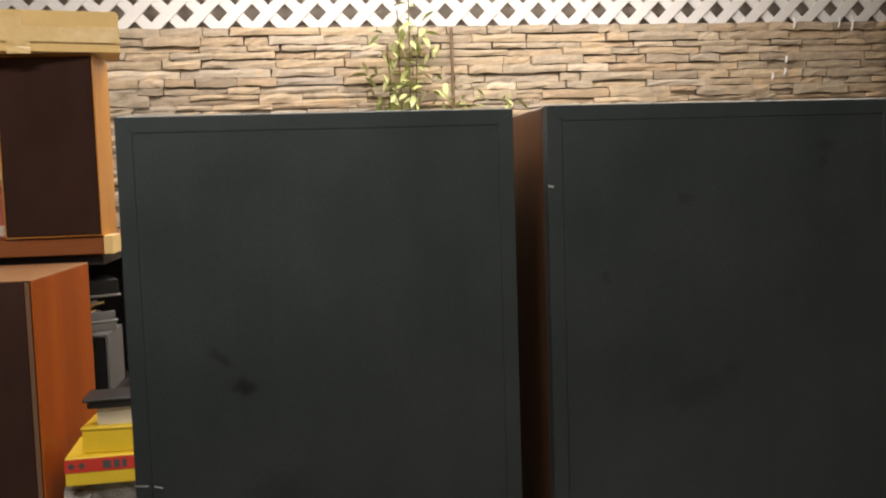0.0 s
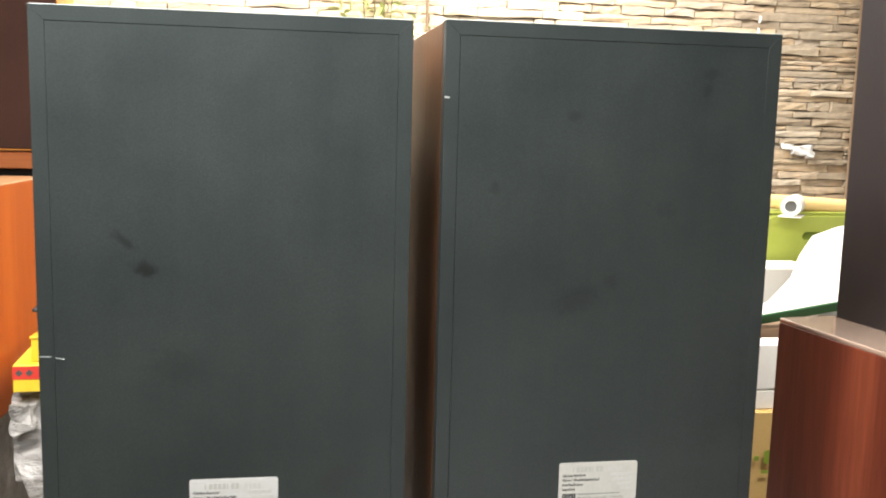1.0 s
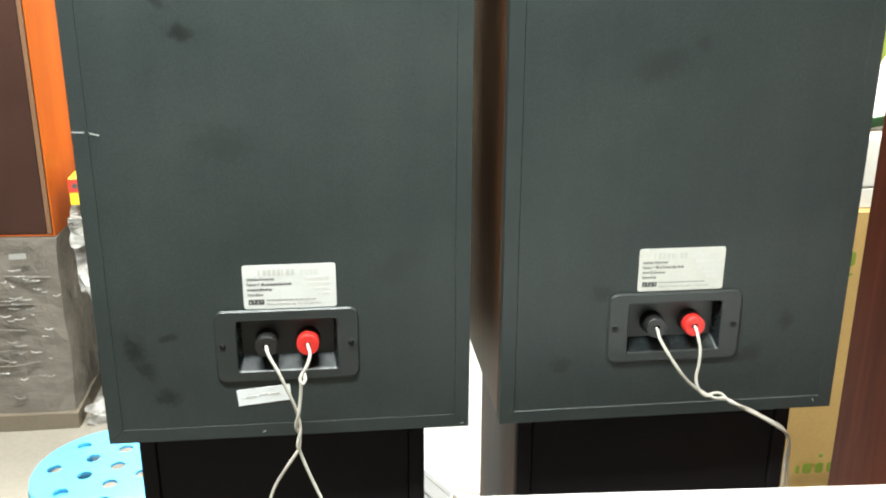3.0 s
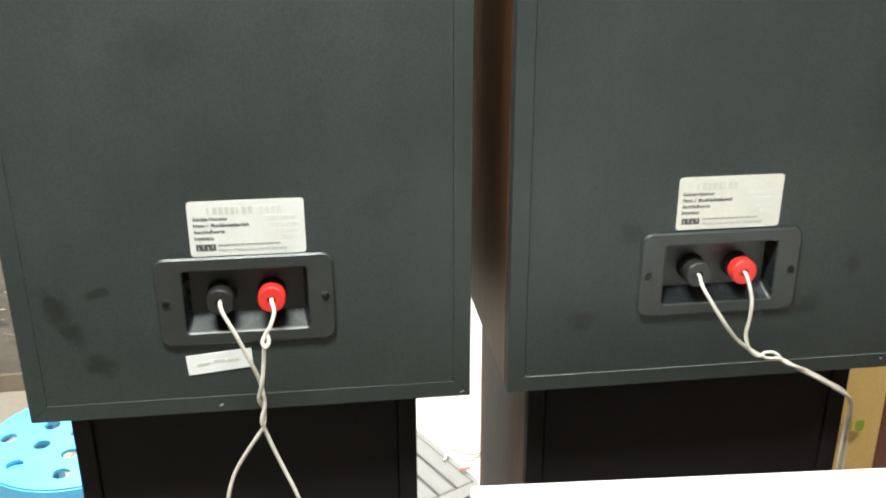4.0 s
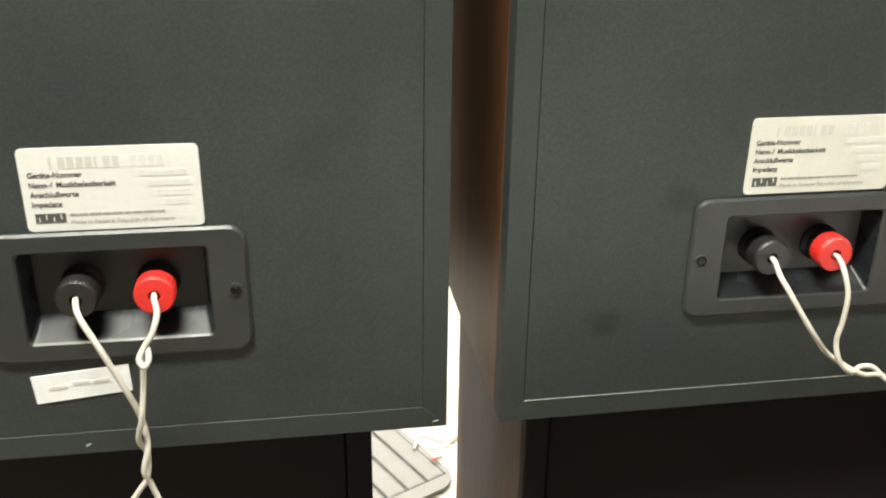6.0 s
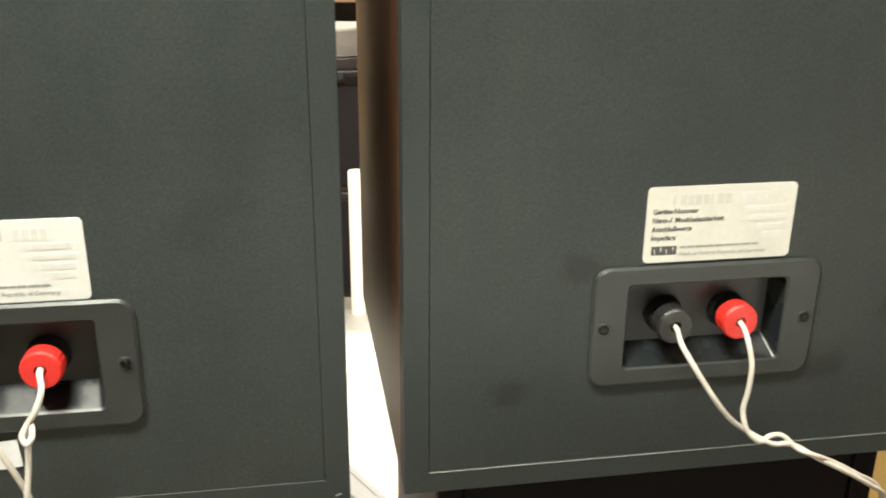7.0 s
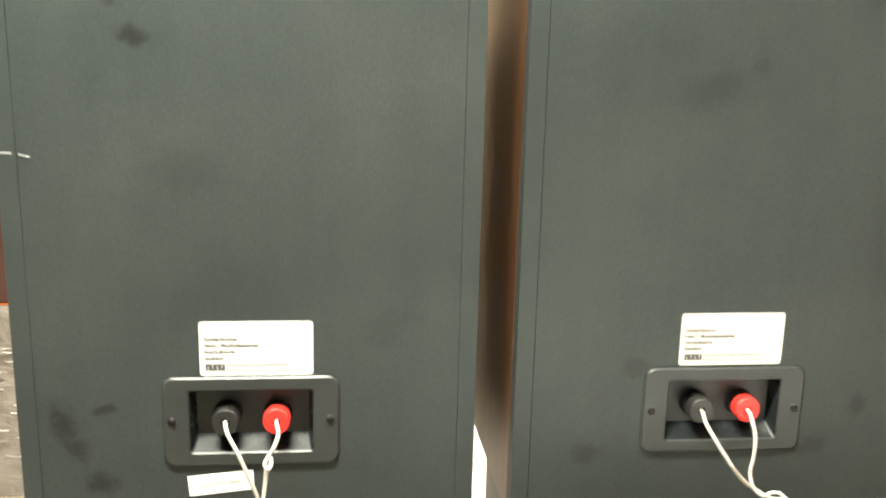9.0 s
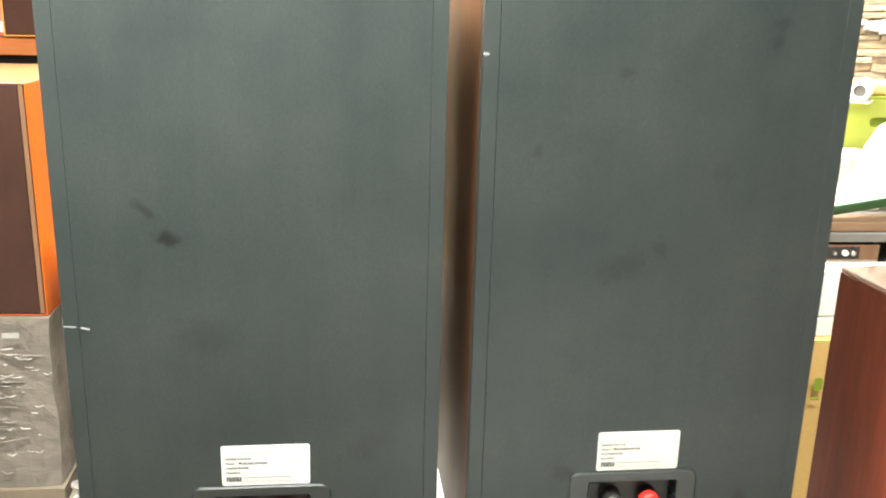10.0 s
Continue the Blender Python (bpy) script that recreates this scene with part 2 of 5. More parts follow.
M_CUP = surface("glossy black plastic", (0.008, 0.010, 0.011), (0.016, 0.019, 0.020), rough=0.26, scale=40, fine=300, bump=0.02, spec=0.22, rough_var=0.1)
M_BLACKCAP = surface("black knob plastic", (0.010, 0.010, 0.010), (0.02, 0.02, 0.02), rough=0.38, scale=60, fine=500, bump=0.1)
M_REDCAP = surface("red knob plastic", (0.55, 0.018, 0.016), (0.70, 0.035, 0.028), rough=0.38, scale=60, fine=500, bump=0.05)
M_SCREW = surface("blackened steel", (0.02, 0.02, 0.02), (0.05, 0.05, 0.05), rough=0.35, metal=1.0, scale=200, fine=900)
M_WIRE = surface("ivory wire insulation", (0.44, 0.41, 0.36), (0.60, 0.57, 0.51), rough=0.42, scale=60, fine=300, bump=0.05)
M_LABEL_W = surface("white printed foil", (0.59, 0.59, 0.57), (0.67, 0.67, 0.65), rough=0.45, scale=30, fine=250, bump=0.03)
M_LABEL_C = surface("cream printed foil", (0.53, 0.525, 0.475), (0.62, 0.615, 0.56), rough=0.35, scale=30, fine=250, bump=0.03)
M_INK = surface("black ink", (0.05, 0.05, 0.05), (0.09, 0.09, 0.085), rough=0.5, scale=200, fine=900, bump=0.0)
M_FAINT = surface("faded grey ink", (0.45, 0.45, 0.42), (0.55, 0.55, 0.51), rough=0.5, scale=300, fine=1500, bump=0.0)
M_FADED = surface("nearly vanished ink", (0.545, 0.545, 0.515), (0.625, 0.625, 0.595), rough=0.5, scale=300, fine=1500, bump=0.0)
M_MID = surface("grey small print", (0.24, 0.24, 0.23), (0.33, 0.33, 0.315), rough=0.5, scale=300, fine=1500, bump=0.0)
M_CLOTH = film_material("greyish cloth", (0.085, 0.074, 0.069), (0.12, 0.106, 0.10), rough=0.75, scale=4, bump=0.2)
M_TAG = surface("white paper tag", (0.72, 0.73, 0.75), (0.82, 0.83, 0.84), rough=0.55, scale=60, fine=300, bump=0.05)
M_PALE_SCUFF_EDGE = surface("pale scuffs and edge strip", (0.25, 0.27, 0.26), (0.4, 0.42, 0.4), rough=0.6, scale=300, fine=900)
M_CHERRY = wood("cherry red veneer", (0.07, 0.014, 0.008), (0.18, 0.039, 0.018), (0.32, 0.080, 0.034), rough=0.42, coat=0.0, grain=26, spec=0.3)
# Base far paler than the sides: reflected glare is painted into the colour.
M_CHERRYTOP_GLARE = wood("polished cherry veneer, painted glare", (0.42, 0.28, 0.20), (0.52, 0.37, 0.28), (0.60, 0.45, 0.36), rough=0.2, coat=1.0, grain=14, axis=1)
M_CHERRYTOP_GLARE.node_tree.nodes["Principled BSDF"].inputs["Coat Roughness"].default_value = 0.04
M_CHERRYTOP_GLARE.node_tree.nodes["Principled BSDF"].inputs["Coat IOR"].default_value = 2.6
M_ORANGE = wood("orange stained veneer", (0.28, 0.056, 0.007), (0.38, 0.084, 0.010), (0.47, 0.12, 0.017), rough=0.4, coat=0.0, grain=14, spec=0.2)
M_TANWOOD = wood("tan veneer", (0.42, 0.16, 0.025), (0.56, 0.24, 0.04), (0.66, 0.32, 0.06), rough=0.4, coat=0.1, grain=14)
M_MAHOG = wood("red mahogany board", (0.17, 0.045, 0.013), (0.25, 0.077, 0.022), (0.32, 0.11, 0.034), rough=0.35, coat=0.3, axis=0)
M_GRILLE = surface("dark brown grille cloth", (0.028, 0.013, 0.0095), (0.05, 0.024, 0.018), rough=0.85, scale=6, fine=420, bump=0.4, stretch=(1, 1, 0.7), spec=0.12)
M_DARKBOX = surface("black brown painted cabinet", (0.009, 0.006, 0.006), (0.017, 0.012, 0.012), rough=0.5, scale=4, fine=260)
M_KRAFT = surface("yellowish kraft cardboard", (0.55, 0.36, 0.12), (0.68, 0.46, 0.17), rough=0.75, scale=6, fine=160, bump=0.15)
M_KRAFT2 = surface("pale kraft cardboard", (0.72, 0.50, 0.18), (0.84, 0.62, 0.27), rough=0.7, scale=5, fine=160, bump=0.15)
M_TAPE = surface("clear packing tape", (0.74, 0.53, 0.22), (0.86, 0.67, 0.34), rough=0.12, scale=12, fine=60, bump=0.3)
M_WHITEBOX = surface("white card", (0.76, 0.74, 0.68), (0.85, 0.83, 0.77), rough=0.6, scale=8, fine=150)
M_YELLOW = surface("yellow printed card", (0.66, 0.46, 0.02), (0.76, 0.56, 0.04), rough=0.45, scale=15, fine=200)
M_RED = surface("red printed card", (0.50, 0.03, 0.02), (0.62, 0.05, 0.03), rough=0.45, scale=15, fine=200)
M_FILM = film_material("grey stretch film", (0.122, 0.109, 0.094), (0.170, 0.154, 0.135), rough=0.3, scale=8, bump=0.3)
M_SKIRT = surface("dull brown card", (0.12, 0.098, 0.070), (0.17, 0.142, 0.105), rough=0.75, scale=6, fine=120, bump=0.15)
M_BAG = film_material("clear plastic bag", (0.19, 0.183, 0.172), (0.56, 0.55, 0.53), rough=0.15, scale=9, bump=0.8)
M_SHEET = film_material("white plastic sheet", (0.27, 0.262, 0.25), (0.38, 0.37, 0.355), rough=0.45, scale=6, bump=0.4)
M_BLUE = surface("light blue plastic", (0.075, 0.33, 0.58), (0.105, 0.40, 0.66), rough=0.35, scale=10, fine=200, bump=0.03)
M_LIME = surface("lime green plastic", (0.35, 0.41, 0.06), (0.41, 0.47, 0.09), rough=0.38, scale=8, fine=200, bump=0.04)
M_LIMEDARK = surface("dark lime plastic", (0.20, 0.28, 0.02), (0.25, 0.33, 0.03), rough=0.45, scale=8, fine=200)
M_GREENEDGE = surface("dark green board edge", (0.03, 0.13, 0.055), (0.05, 0.19, 0.08), rough=0.6, scale=20, fine=200)
M_GREY = surface("grey enamelled metal", (0.26, 0.26, 0.25), (0.36, 0.36, 0.34), rough=0.35, scale=10, fine=300)
M_DULLGREY = surface("dull grey laminate", (0.11, 0.11, 0.105), (0.16, 0.158, 0.15), rough=0.55, scale=7, fine=200)
M_PLANK = wood("brown plank", (0.12, 0.07, 0.04), (0.20, 0.125, 0.075), (0.28, 0.18, 0.11), rough=0.6, coat=0.0, axis=0, grain=14)
M_BLACK = surface("satin black metal", (0.010, 0.010, 0.011), (0.022, 0.022, 0.023), rough=0.4, scale=10, fine=300)
M_SILVER = surface("brushed aluminium", (0.5, 0.49, 0.47), (0.62, 0.61, 0.59), rough=0.32, metal=1.0, scale=10, fine=200, stretch=(0.2, 1, 6))
M_RUBBER = surface("grey ribbed rubber", (0.13, 0.132, 0.135), (0.18, 0.182, 0.185), rough=0.65, scale=8, fine=200)
M_LATTICE = surface("white painted lath", (0.70, 0.70, 0.68), (0.82, 0.82, 0.80), rough=0.5, scale=10, fine=140, bump=0.15)
# For the unseen walls: dark so that they throw back little light.
M_DIM_PLASTER = surface("plaster darkened to cut bounce", (0.075, 0.068, 0.06), (0.11, 0.10, 0.088), rough=0.8, scale=2.5, fine=60, bump=0.2)
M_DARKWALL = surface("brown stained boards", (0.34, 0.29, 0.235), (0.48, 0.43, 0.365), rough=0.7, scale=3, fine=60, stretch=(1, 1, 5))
# Unseen east wall: pale to act as a reflector for the cherry top.
M_REFLECTOR_WALL = surface("pale plaster", (0.70, 0.69, 0.67), (0.78, 0.77, 0.75), rough=0.8, scale=2.5, fine=60, bump=0.2)
M_CEIL = surface("white ceiling paint", (0.70, 0.69, 0.66), (0.78, 0.77, 0.74), rough=0.8, scale=3, fine=80)
M_TILE = surface("pale glazed floor tile", (0.25, 0.226, 0.19), (0.32, 0.294, 0.253), rough=0.22, scale=3, fine=60, bump=0.02, rough_var=0.06)
M_GROUT = surface("grey grout", (0.26, 0.25, 0.23), (0.34, 0.33, 0.31), rough=0.85, scale=10, fine=120)
M_MORTAR = surface("dark mortar", (0.12, 0.10, 0.08), (0.19, 0.16, 0.12), rough=0.9, scale=10, fine=120)
M_POST = wood("weathered tan post", (0.13, 0.08, 0.045), (0.22, 0.145, 0.085), (0.33, 0.24, 0.15), rough=0.7, coat=0.0, grain=12)
M_STONE = stone_material()
M_LEAF = surface("pale green leaf", (0.36, 0.43, 0.14), (0.60, 0.63, 0.30), rough=0.45, scale=30, fine=200, bump=0.1)
M_STEM = surface("brown green stem", (0.10, 0.08, 0.03), (0.20, 0.17, 0.07), rough=0.7, scale=30, fine=200)
M_TABLE = surface("white laminate", (0.76, 0.76, 0.75), (0.82, 0.82, 0.81), rough=0.22, scale=4, fine=200, bump=0.02)
M_TANTOP = wood("pale polished veneer", (0.38, 0.19, 0.085), (0.46, 0.25, 0.12), (0.54, 0.31, 0.16), rough=0.3, coat=0.4, grain=14, axis=1)
M_TRIM = wood("light brown edging veneer", (0.11, 0.055, 0.028), (0.16, 0.085, 0.046), (0.22, 0.125, 0.07), rough=0.5, coat=0.0, grain=14)
M_PINK = surface("faded red plastic", (0.55, 0.16, 0.14), (0.68, 0.26, 0.22), rough=0.4, scale=14, fine=120)
M_RUSTSTONE = stone_material("rust stained ledgestone", (0.85, 0.62, 0.38))
m_glow, nt_glow, b_glow = mat("lamp diffuser")
b_glow.inputs["Emission Color"].default_value = (1.0, 0.93, 0.82, 1)
b_glow.inputs["Emission Strength"].default_value = 6.0
M_GLOW = m_glow


# ---- mesh helpers ----
def finish(name, bm, material, parent=None, label="", smooth=False):
    me = bpy.data.meshes.new(name)
    bmesh.ops.recalc_face_normals(bm, faces=bm.faces)
    bm.to_mesh(me)
    bm.free()
    if smooth:
        me.polygons.foreach_set("use_smooth", [True] * len(me.polygons))
        me.update()
    me.materials.append(material)
    ob = new(name, me)
    if parent is not None:
        ob.parent = parent
    if label:
        tagged(ob, label=label)
    return ob


def part(name, bm, material, parent, label="", smooth=False):
    return finish(name, bm, material, parent, label, smooth)


def root(name, m, label, category, group=""):
    ob = new(name)
    ob.matrix_basis = m
    return tagged(ob, label=label, category=category, group=group)


def box(x0, x1, y0, y1, z0, z1, bevel=0.002, bm=None, seg=1):
    own = bmesh.new()
    r = bmesh.ops.create_cube(own, size=1.0)
    for v in r["verts"]:
        v.co = Vector(((x0 + x1) / 2 + v.co.x * (x1 - x0), (y0 + y1) / 2 + v.co.y * (y1 - y0), (z0 + z1) / 2 + v.co.z * (z1 - z0)))
    if bevel:
        bmesh.ops.bevel(own, geom=own.edges[:], offset=bevel, segments=seg, profile=0.5, affect="EDGES")
    return merge(bm, own)


def merge(bm, own):
    if bm is None:
        return own
    me = bpy.data.meshes.new("tmp")
    own.to_mesh(me)
    own.free()
    bm.from_mesh(me)
    bpy.data.meshes.remove(me)
    return bm


def lathe(profile, seg=28, m=Matrix()):
    """Turned about z: rows of radius, height; closed at the ends where the radius is 0."""
    bm = bmesh.new()
    rings = []
    for r, z in profile:
        if r <= 1e-6:
            rings.append([bm.verts.new(m @ Vector((0, 0, z)))])
        else:
            rings.append([bm.verts.new(m @ Vector((r * math.cos(2 * math.pi * k / seg), r * math.sin(2 * math.pi * k / seg), z))) for k in range(seg)])
    for a, b in zip(rings, rings[1:]):
        for k in range(seg):
            q = [a[k % len(a)], a[(k + 1) % len(a)], b[(k + 1) % len(b)], b[k % len(b)]]
            q = list(dict.fromkeys(q))
            if len(q) > 2:
                bm.faces.new(q)
    return bm


def glide(points, steps=8):
    """A smooth line through the points."""
    p = [Vector(q) for q in points]
    p = [2 * p[0] - p[1]] + p + [2 * p[-1] - p[-2]]
    out = []
    for i in range(1, len(p) - 2):
        for k in range(steps):
            t = k / steps
            a, b, c, d = p[i - 1:i + 3]
            out.append(0.5 * (2 * b + (c - a) * t + (2 * a - 5 * b + 4 * c - d) * t * t + (3 * b - a - 3 * c + d) * t ** 3))
    out.append(p[-2])
    return out


def sweep(points, r, seg=10, steps=8, taper=1.0):
    line = glide(points, steps)
    bm = bmesh.new()
    side = Vector((0.3, 1, 0.2)).normalized()
    rings = []
    for i, q in enumerate(line):
        d = (line[min(i + 1, len(line) - 1)] - line[max(i - 1, 0)]).normalized()
        u = (side - d * side.dot(d)).normalized()
        w = d.cross(u)
        side = u
        rr = r * (1 + (taper - 1) * i / (len(line) - 1))
        rings.append([bm.verts.new(q + rr * (math.cos(2 * math.pi * k / seg) * u + math.sin(2 * math.pi * k / seg) * w)) for k in range(seg)])
    for a, b in zip(rings, rings[1:]):
        for k in range(seg):
            bm.faces.new((a[k], a[(k + 1) % seg], b[(k + 1) % seg], b[k]))
    bm.faces.new(rings[0])
    bm.faces.new(rings[-1])
    return bm


def rounded(w, h, r, n=5):
    """A rounded rectangle in x, z, counter-clockwise."""
    out = []
    for cx, cz, a0 in ((w / 2 - r, h / 2 - r, 0), (-w / 2 + r, h / 2 - r, 90), (-w / 2 + r, -h / 2 + r, 180), (w / 2 - r, -h / 2 + r, 270)):
        for k in range(n + 1):
            a = radians(a0 + 90 * k / n)
            out.append((cx + r * math.cos(a), cz + r * math.sin(a)))
    return out


def loft(loops, close_first=False, close_last=False):
    bm = bmesh.new()
    rings = [[bm.verts.new(p) for p in lp] for lp in loops]
    n = len(rings[0])
    for a, b in zip(rings, rings[1:]):
        for k in range(n):
            bm.faces.new((a[k], a[(k + 1) % n], b[(k + 1) % n], b[k]))
    if close_first:
        bm.faces.new(rings[0])
    if close_last:
        bm.faces.new(rings[-1])
    return bm


def flat_loop(loop, y, cx=0.0, cz=0.0):
    return [(cx + x, y, cz + z) for x, z in loop]


def slab(outline, y0, y1, bm=None):
    """An outline in x, z given thickness along y."""
    own = loft([[(x, y0, z) for x, z in outline], [(x, y1, z) for x, z in outline]], True, True)
    return merge(bm, own)


def text(name, body, size, x, y, z, parent, material, lean=0.0, narrow=1.0, bold=0.0):
    cu = bpy.data.curves.new(name, "FONT")
    cu.body, cu.size, cu.extrude, cu.offset = body, size, 0.00005, bold
    cu.materials.append(material)
    ob = new(name, cu)
    ob.parent = parent
    ob.matrix_basis = pose(x, y, z, 90, 0, 0) @ pose(0, 0, 0, 0, 0, lean) @ Matrix.Diagonal((narrow, 1, 1, 1))
    return ob


def crumple(bm, amount, scale, seed=0.0):
    for v in bm.verts:
        o = v.co * scale + Vector((seed, seed * 1.7, seed * 0.6))
        v.co += amount * Vector((noise.noise(o), noise.noise(o + Vector((31, 0, 0))), noise.noise(o + Vector((0, 47, 0)))))
    return bm


def gridded(x0, x1, y0, y1, z0, z1, n):
    """A box with its faces cut into a net, for soft or crumpled things."""
    bm = box(x0, x1, y0, y1, z0, z1, 0)
    bmesh.ops.subdivide_edges(bm, edges=bm.edges[:], cuts=n, use_grid_fill=True)
    return bm


# ---- large structure ----
def structure(name, bm, material, label, category="wall"):
    return tagged(finish(name, bm, material), label=label, category=category, kind="structure")


WALL_Y, WALL_TOP = 4.0, 2.235
floor = structure("floor", box(-3.2, 3.6, -3.6, 4.3, -0.12, -0.004, 0), M_GROUT, "pale glazed tile floor with grey grout", "floor")
wall_stone = structure("wall_north", box(-3.2, 3.6, WALL_Y, WALL_Y + 0.12, -0.004, WALL_TOP, 0), M_MORTAR,
                       "wall clad in split ledgestone of mixed greys and tans")
structure("wall_north_upper", box(-3.2, 3.6, WALL_Y + 0.16, WALL_Y + 0.26, WALL_TOP - 0.3, CEIL, 0), M_DARKWALL, "brown boards behind the white lattice")
# West and south walls are never in view; dark colour cuts the bounce.
structure("wall_west", box(-3.35, -3.2, -3.6, 4.3, -0.004, CEIL, 0), M_DIM_PLASTER, "unseen plain wall, darkened to cut bounce light")
# Out of view; kept pale only to show bright in the cherry top.
structure("wall_east", box(3.6, 3.75, -3.6, 4.3, -0.004, CEIL, 0), M_REFLECTOR_WALL, "unseen wall, pale to brighten the reflection in the cherry top")
structure("wall_south", box(-3.2, 3.6, -3.75, -3.6, -0.004, CEIL, 0), M_DIM_PLASTER, "unseen plain wall, darkened to cut bounce light")
structure("ceiling", box(-3.35, 3.75, -3.75, 4.3, CEIL, CEIL + 0.1, 0), M_CEIL, "plain white ceiling", "ceiling")
pillar = structure("pillar", box(2.97, 3.55, WALL_Y - 0.14, WALL_Y - 0.042, 0, WALL_TOP + 0.02, 0.006), M_POST, "pillar of rust-stained ledgestone with white drips", "pillar")
structure("pipe", lathe([(0.0, 0), (0.008, 0), (0.008, 2.22), (0.0, 2.22)], 12, pose(0.545, WALL_Y - 0.045, 0)), M_POST,
          "thin brown vertical pipe against the stone wall", "pipe")

# ceiling lamps
for lx, ly, drop, power, length, tone in LAMPS:
    lamp = root("ceiling_light", pose(lx, ly, CEIL - drop - 0.004), "slim white light fitting with a frosted diffuser", "ceiling light", "ceiling lights")
    part("housing", box(-length / 2 - 0.02, length / 2 + 0.02, -0.11, 0.11, -0.05, 0, 0.004), M_CEIL, lamp)
    part("diffuser", box(-length / 2, length / 2, -0.09, 0.09, -0.062, -0.051, 0.002), M_GLOW, lamp)
    if drop:
        for x in (-length / 2 + 0.1, length / 2 - 0.1):
            part("cord", lathe([(0, 0.0005), (0.003, 0.0005), (0.003, drop + 0.003), (0, drop + 0.003)], 8, pose(x, 0, 0)), M_CEIL, lamp)
    li = bpy.data.lights.new("ceiling_lamp", "AREA")
    li.shape, li.size, li.size_y, li.energy, li.color = "RECTANGLE", length, 0.18, power, tone
    lo = new("ceiling_lamp", li)
    lo.matrix_basis = pose(lx, ly, CEIL - drop - 0.075)

# white lattice above the stone
lattice = root("lattice_panel", pose(0, WALL_Y + 0.03, WALL_TOP), "white painted diagonal wooden lattice above the stone wall", "lattice")
PITCH, LATH, RISE = 0.166, 0.054, 0.75
for way, depth in ((1, 0.0), (-1, 0.011)):
    run = RISE
    bm = loft([[(-LATH * 0.707, depth, 0), (LATH * 0.707, depth, 0), (way * run + LATH * 0.707, depth, run), (way * run - LATH * 0.707, depth, run)],
               [(-LATH * 0.707, depth + 0.009, 0), (LATH * 0.707, depth + 0.009, 0), (way * run + LATH * 0.707, depth + 0.009, run),
                (way * run - LATH * 0.707, depth + 0.009, run)]], True, True)
    first = part("lath", bm, M_LATTICE, lattice)
    first.location.x = -3.204 - way * 0.415
    for k in range(1, 46):
        o = first.copy()
        scene.collection.objects.link(o)
        o.location.x = -3.204 - way * 0.415 + k * PITCH


# ---- the two loudspeakers seen from behind ----
SW, SD, SH, RIM = 0.36, 0.30, 0.648, 0.0145


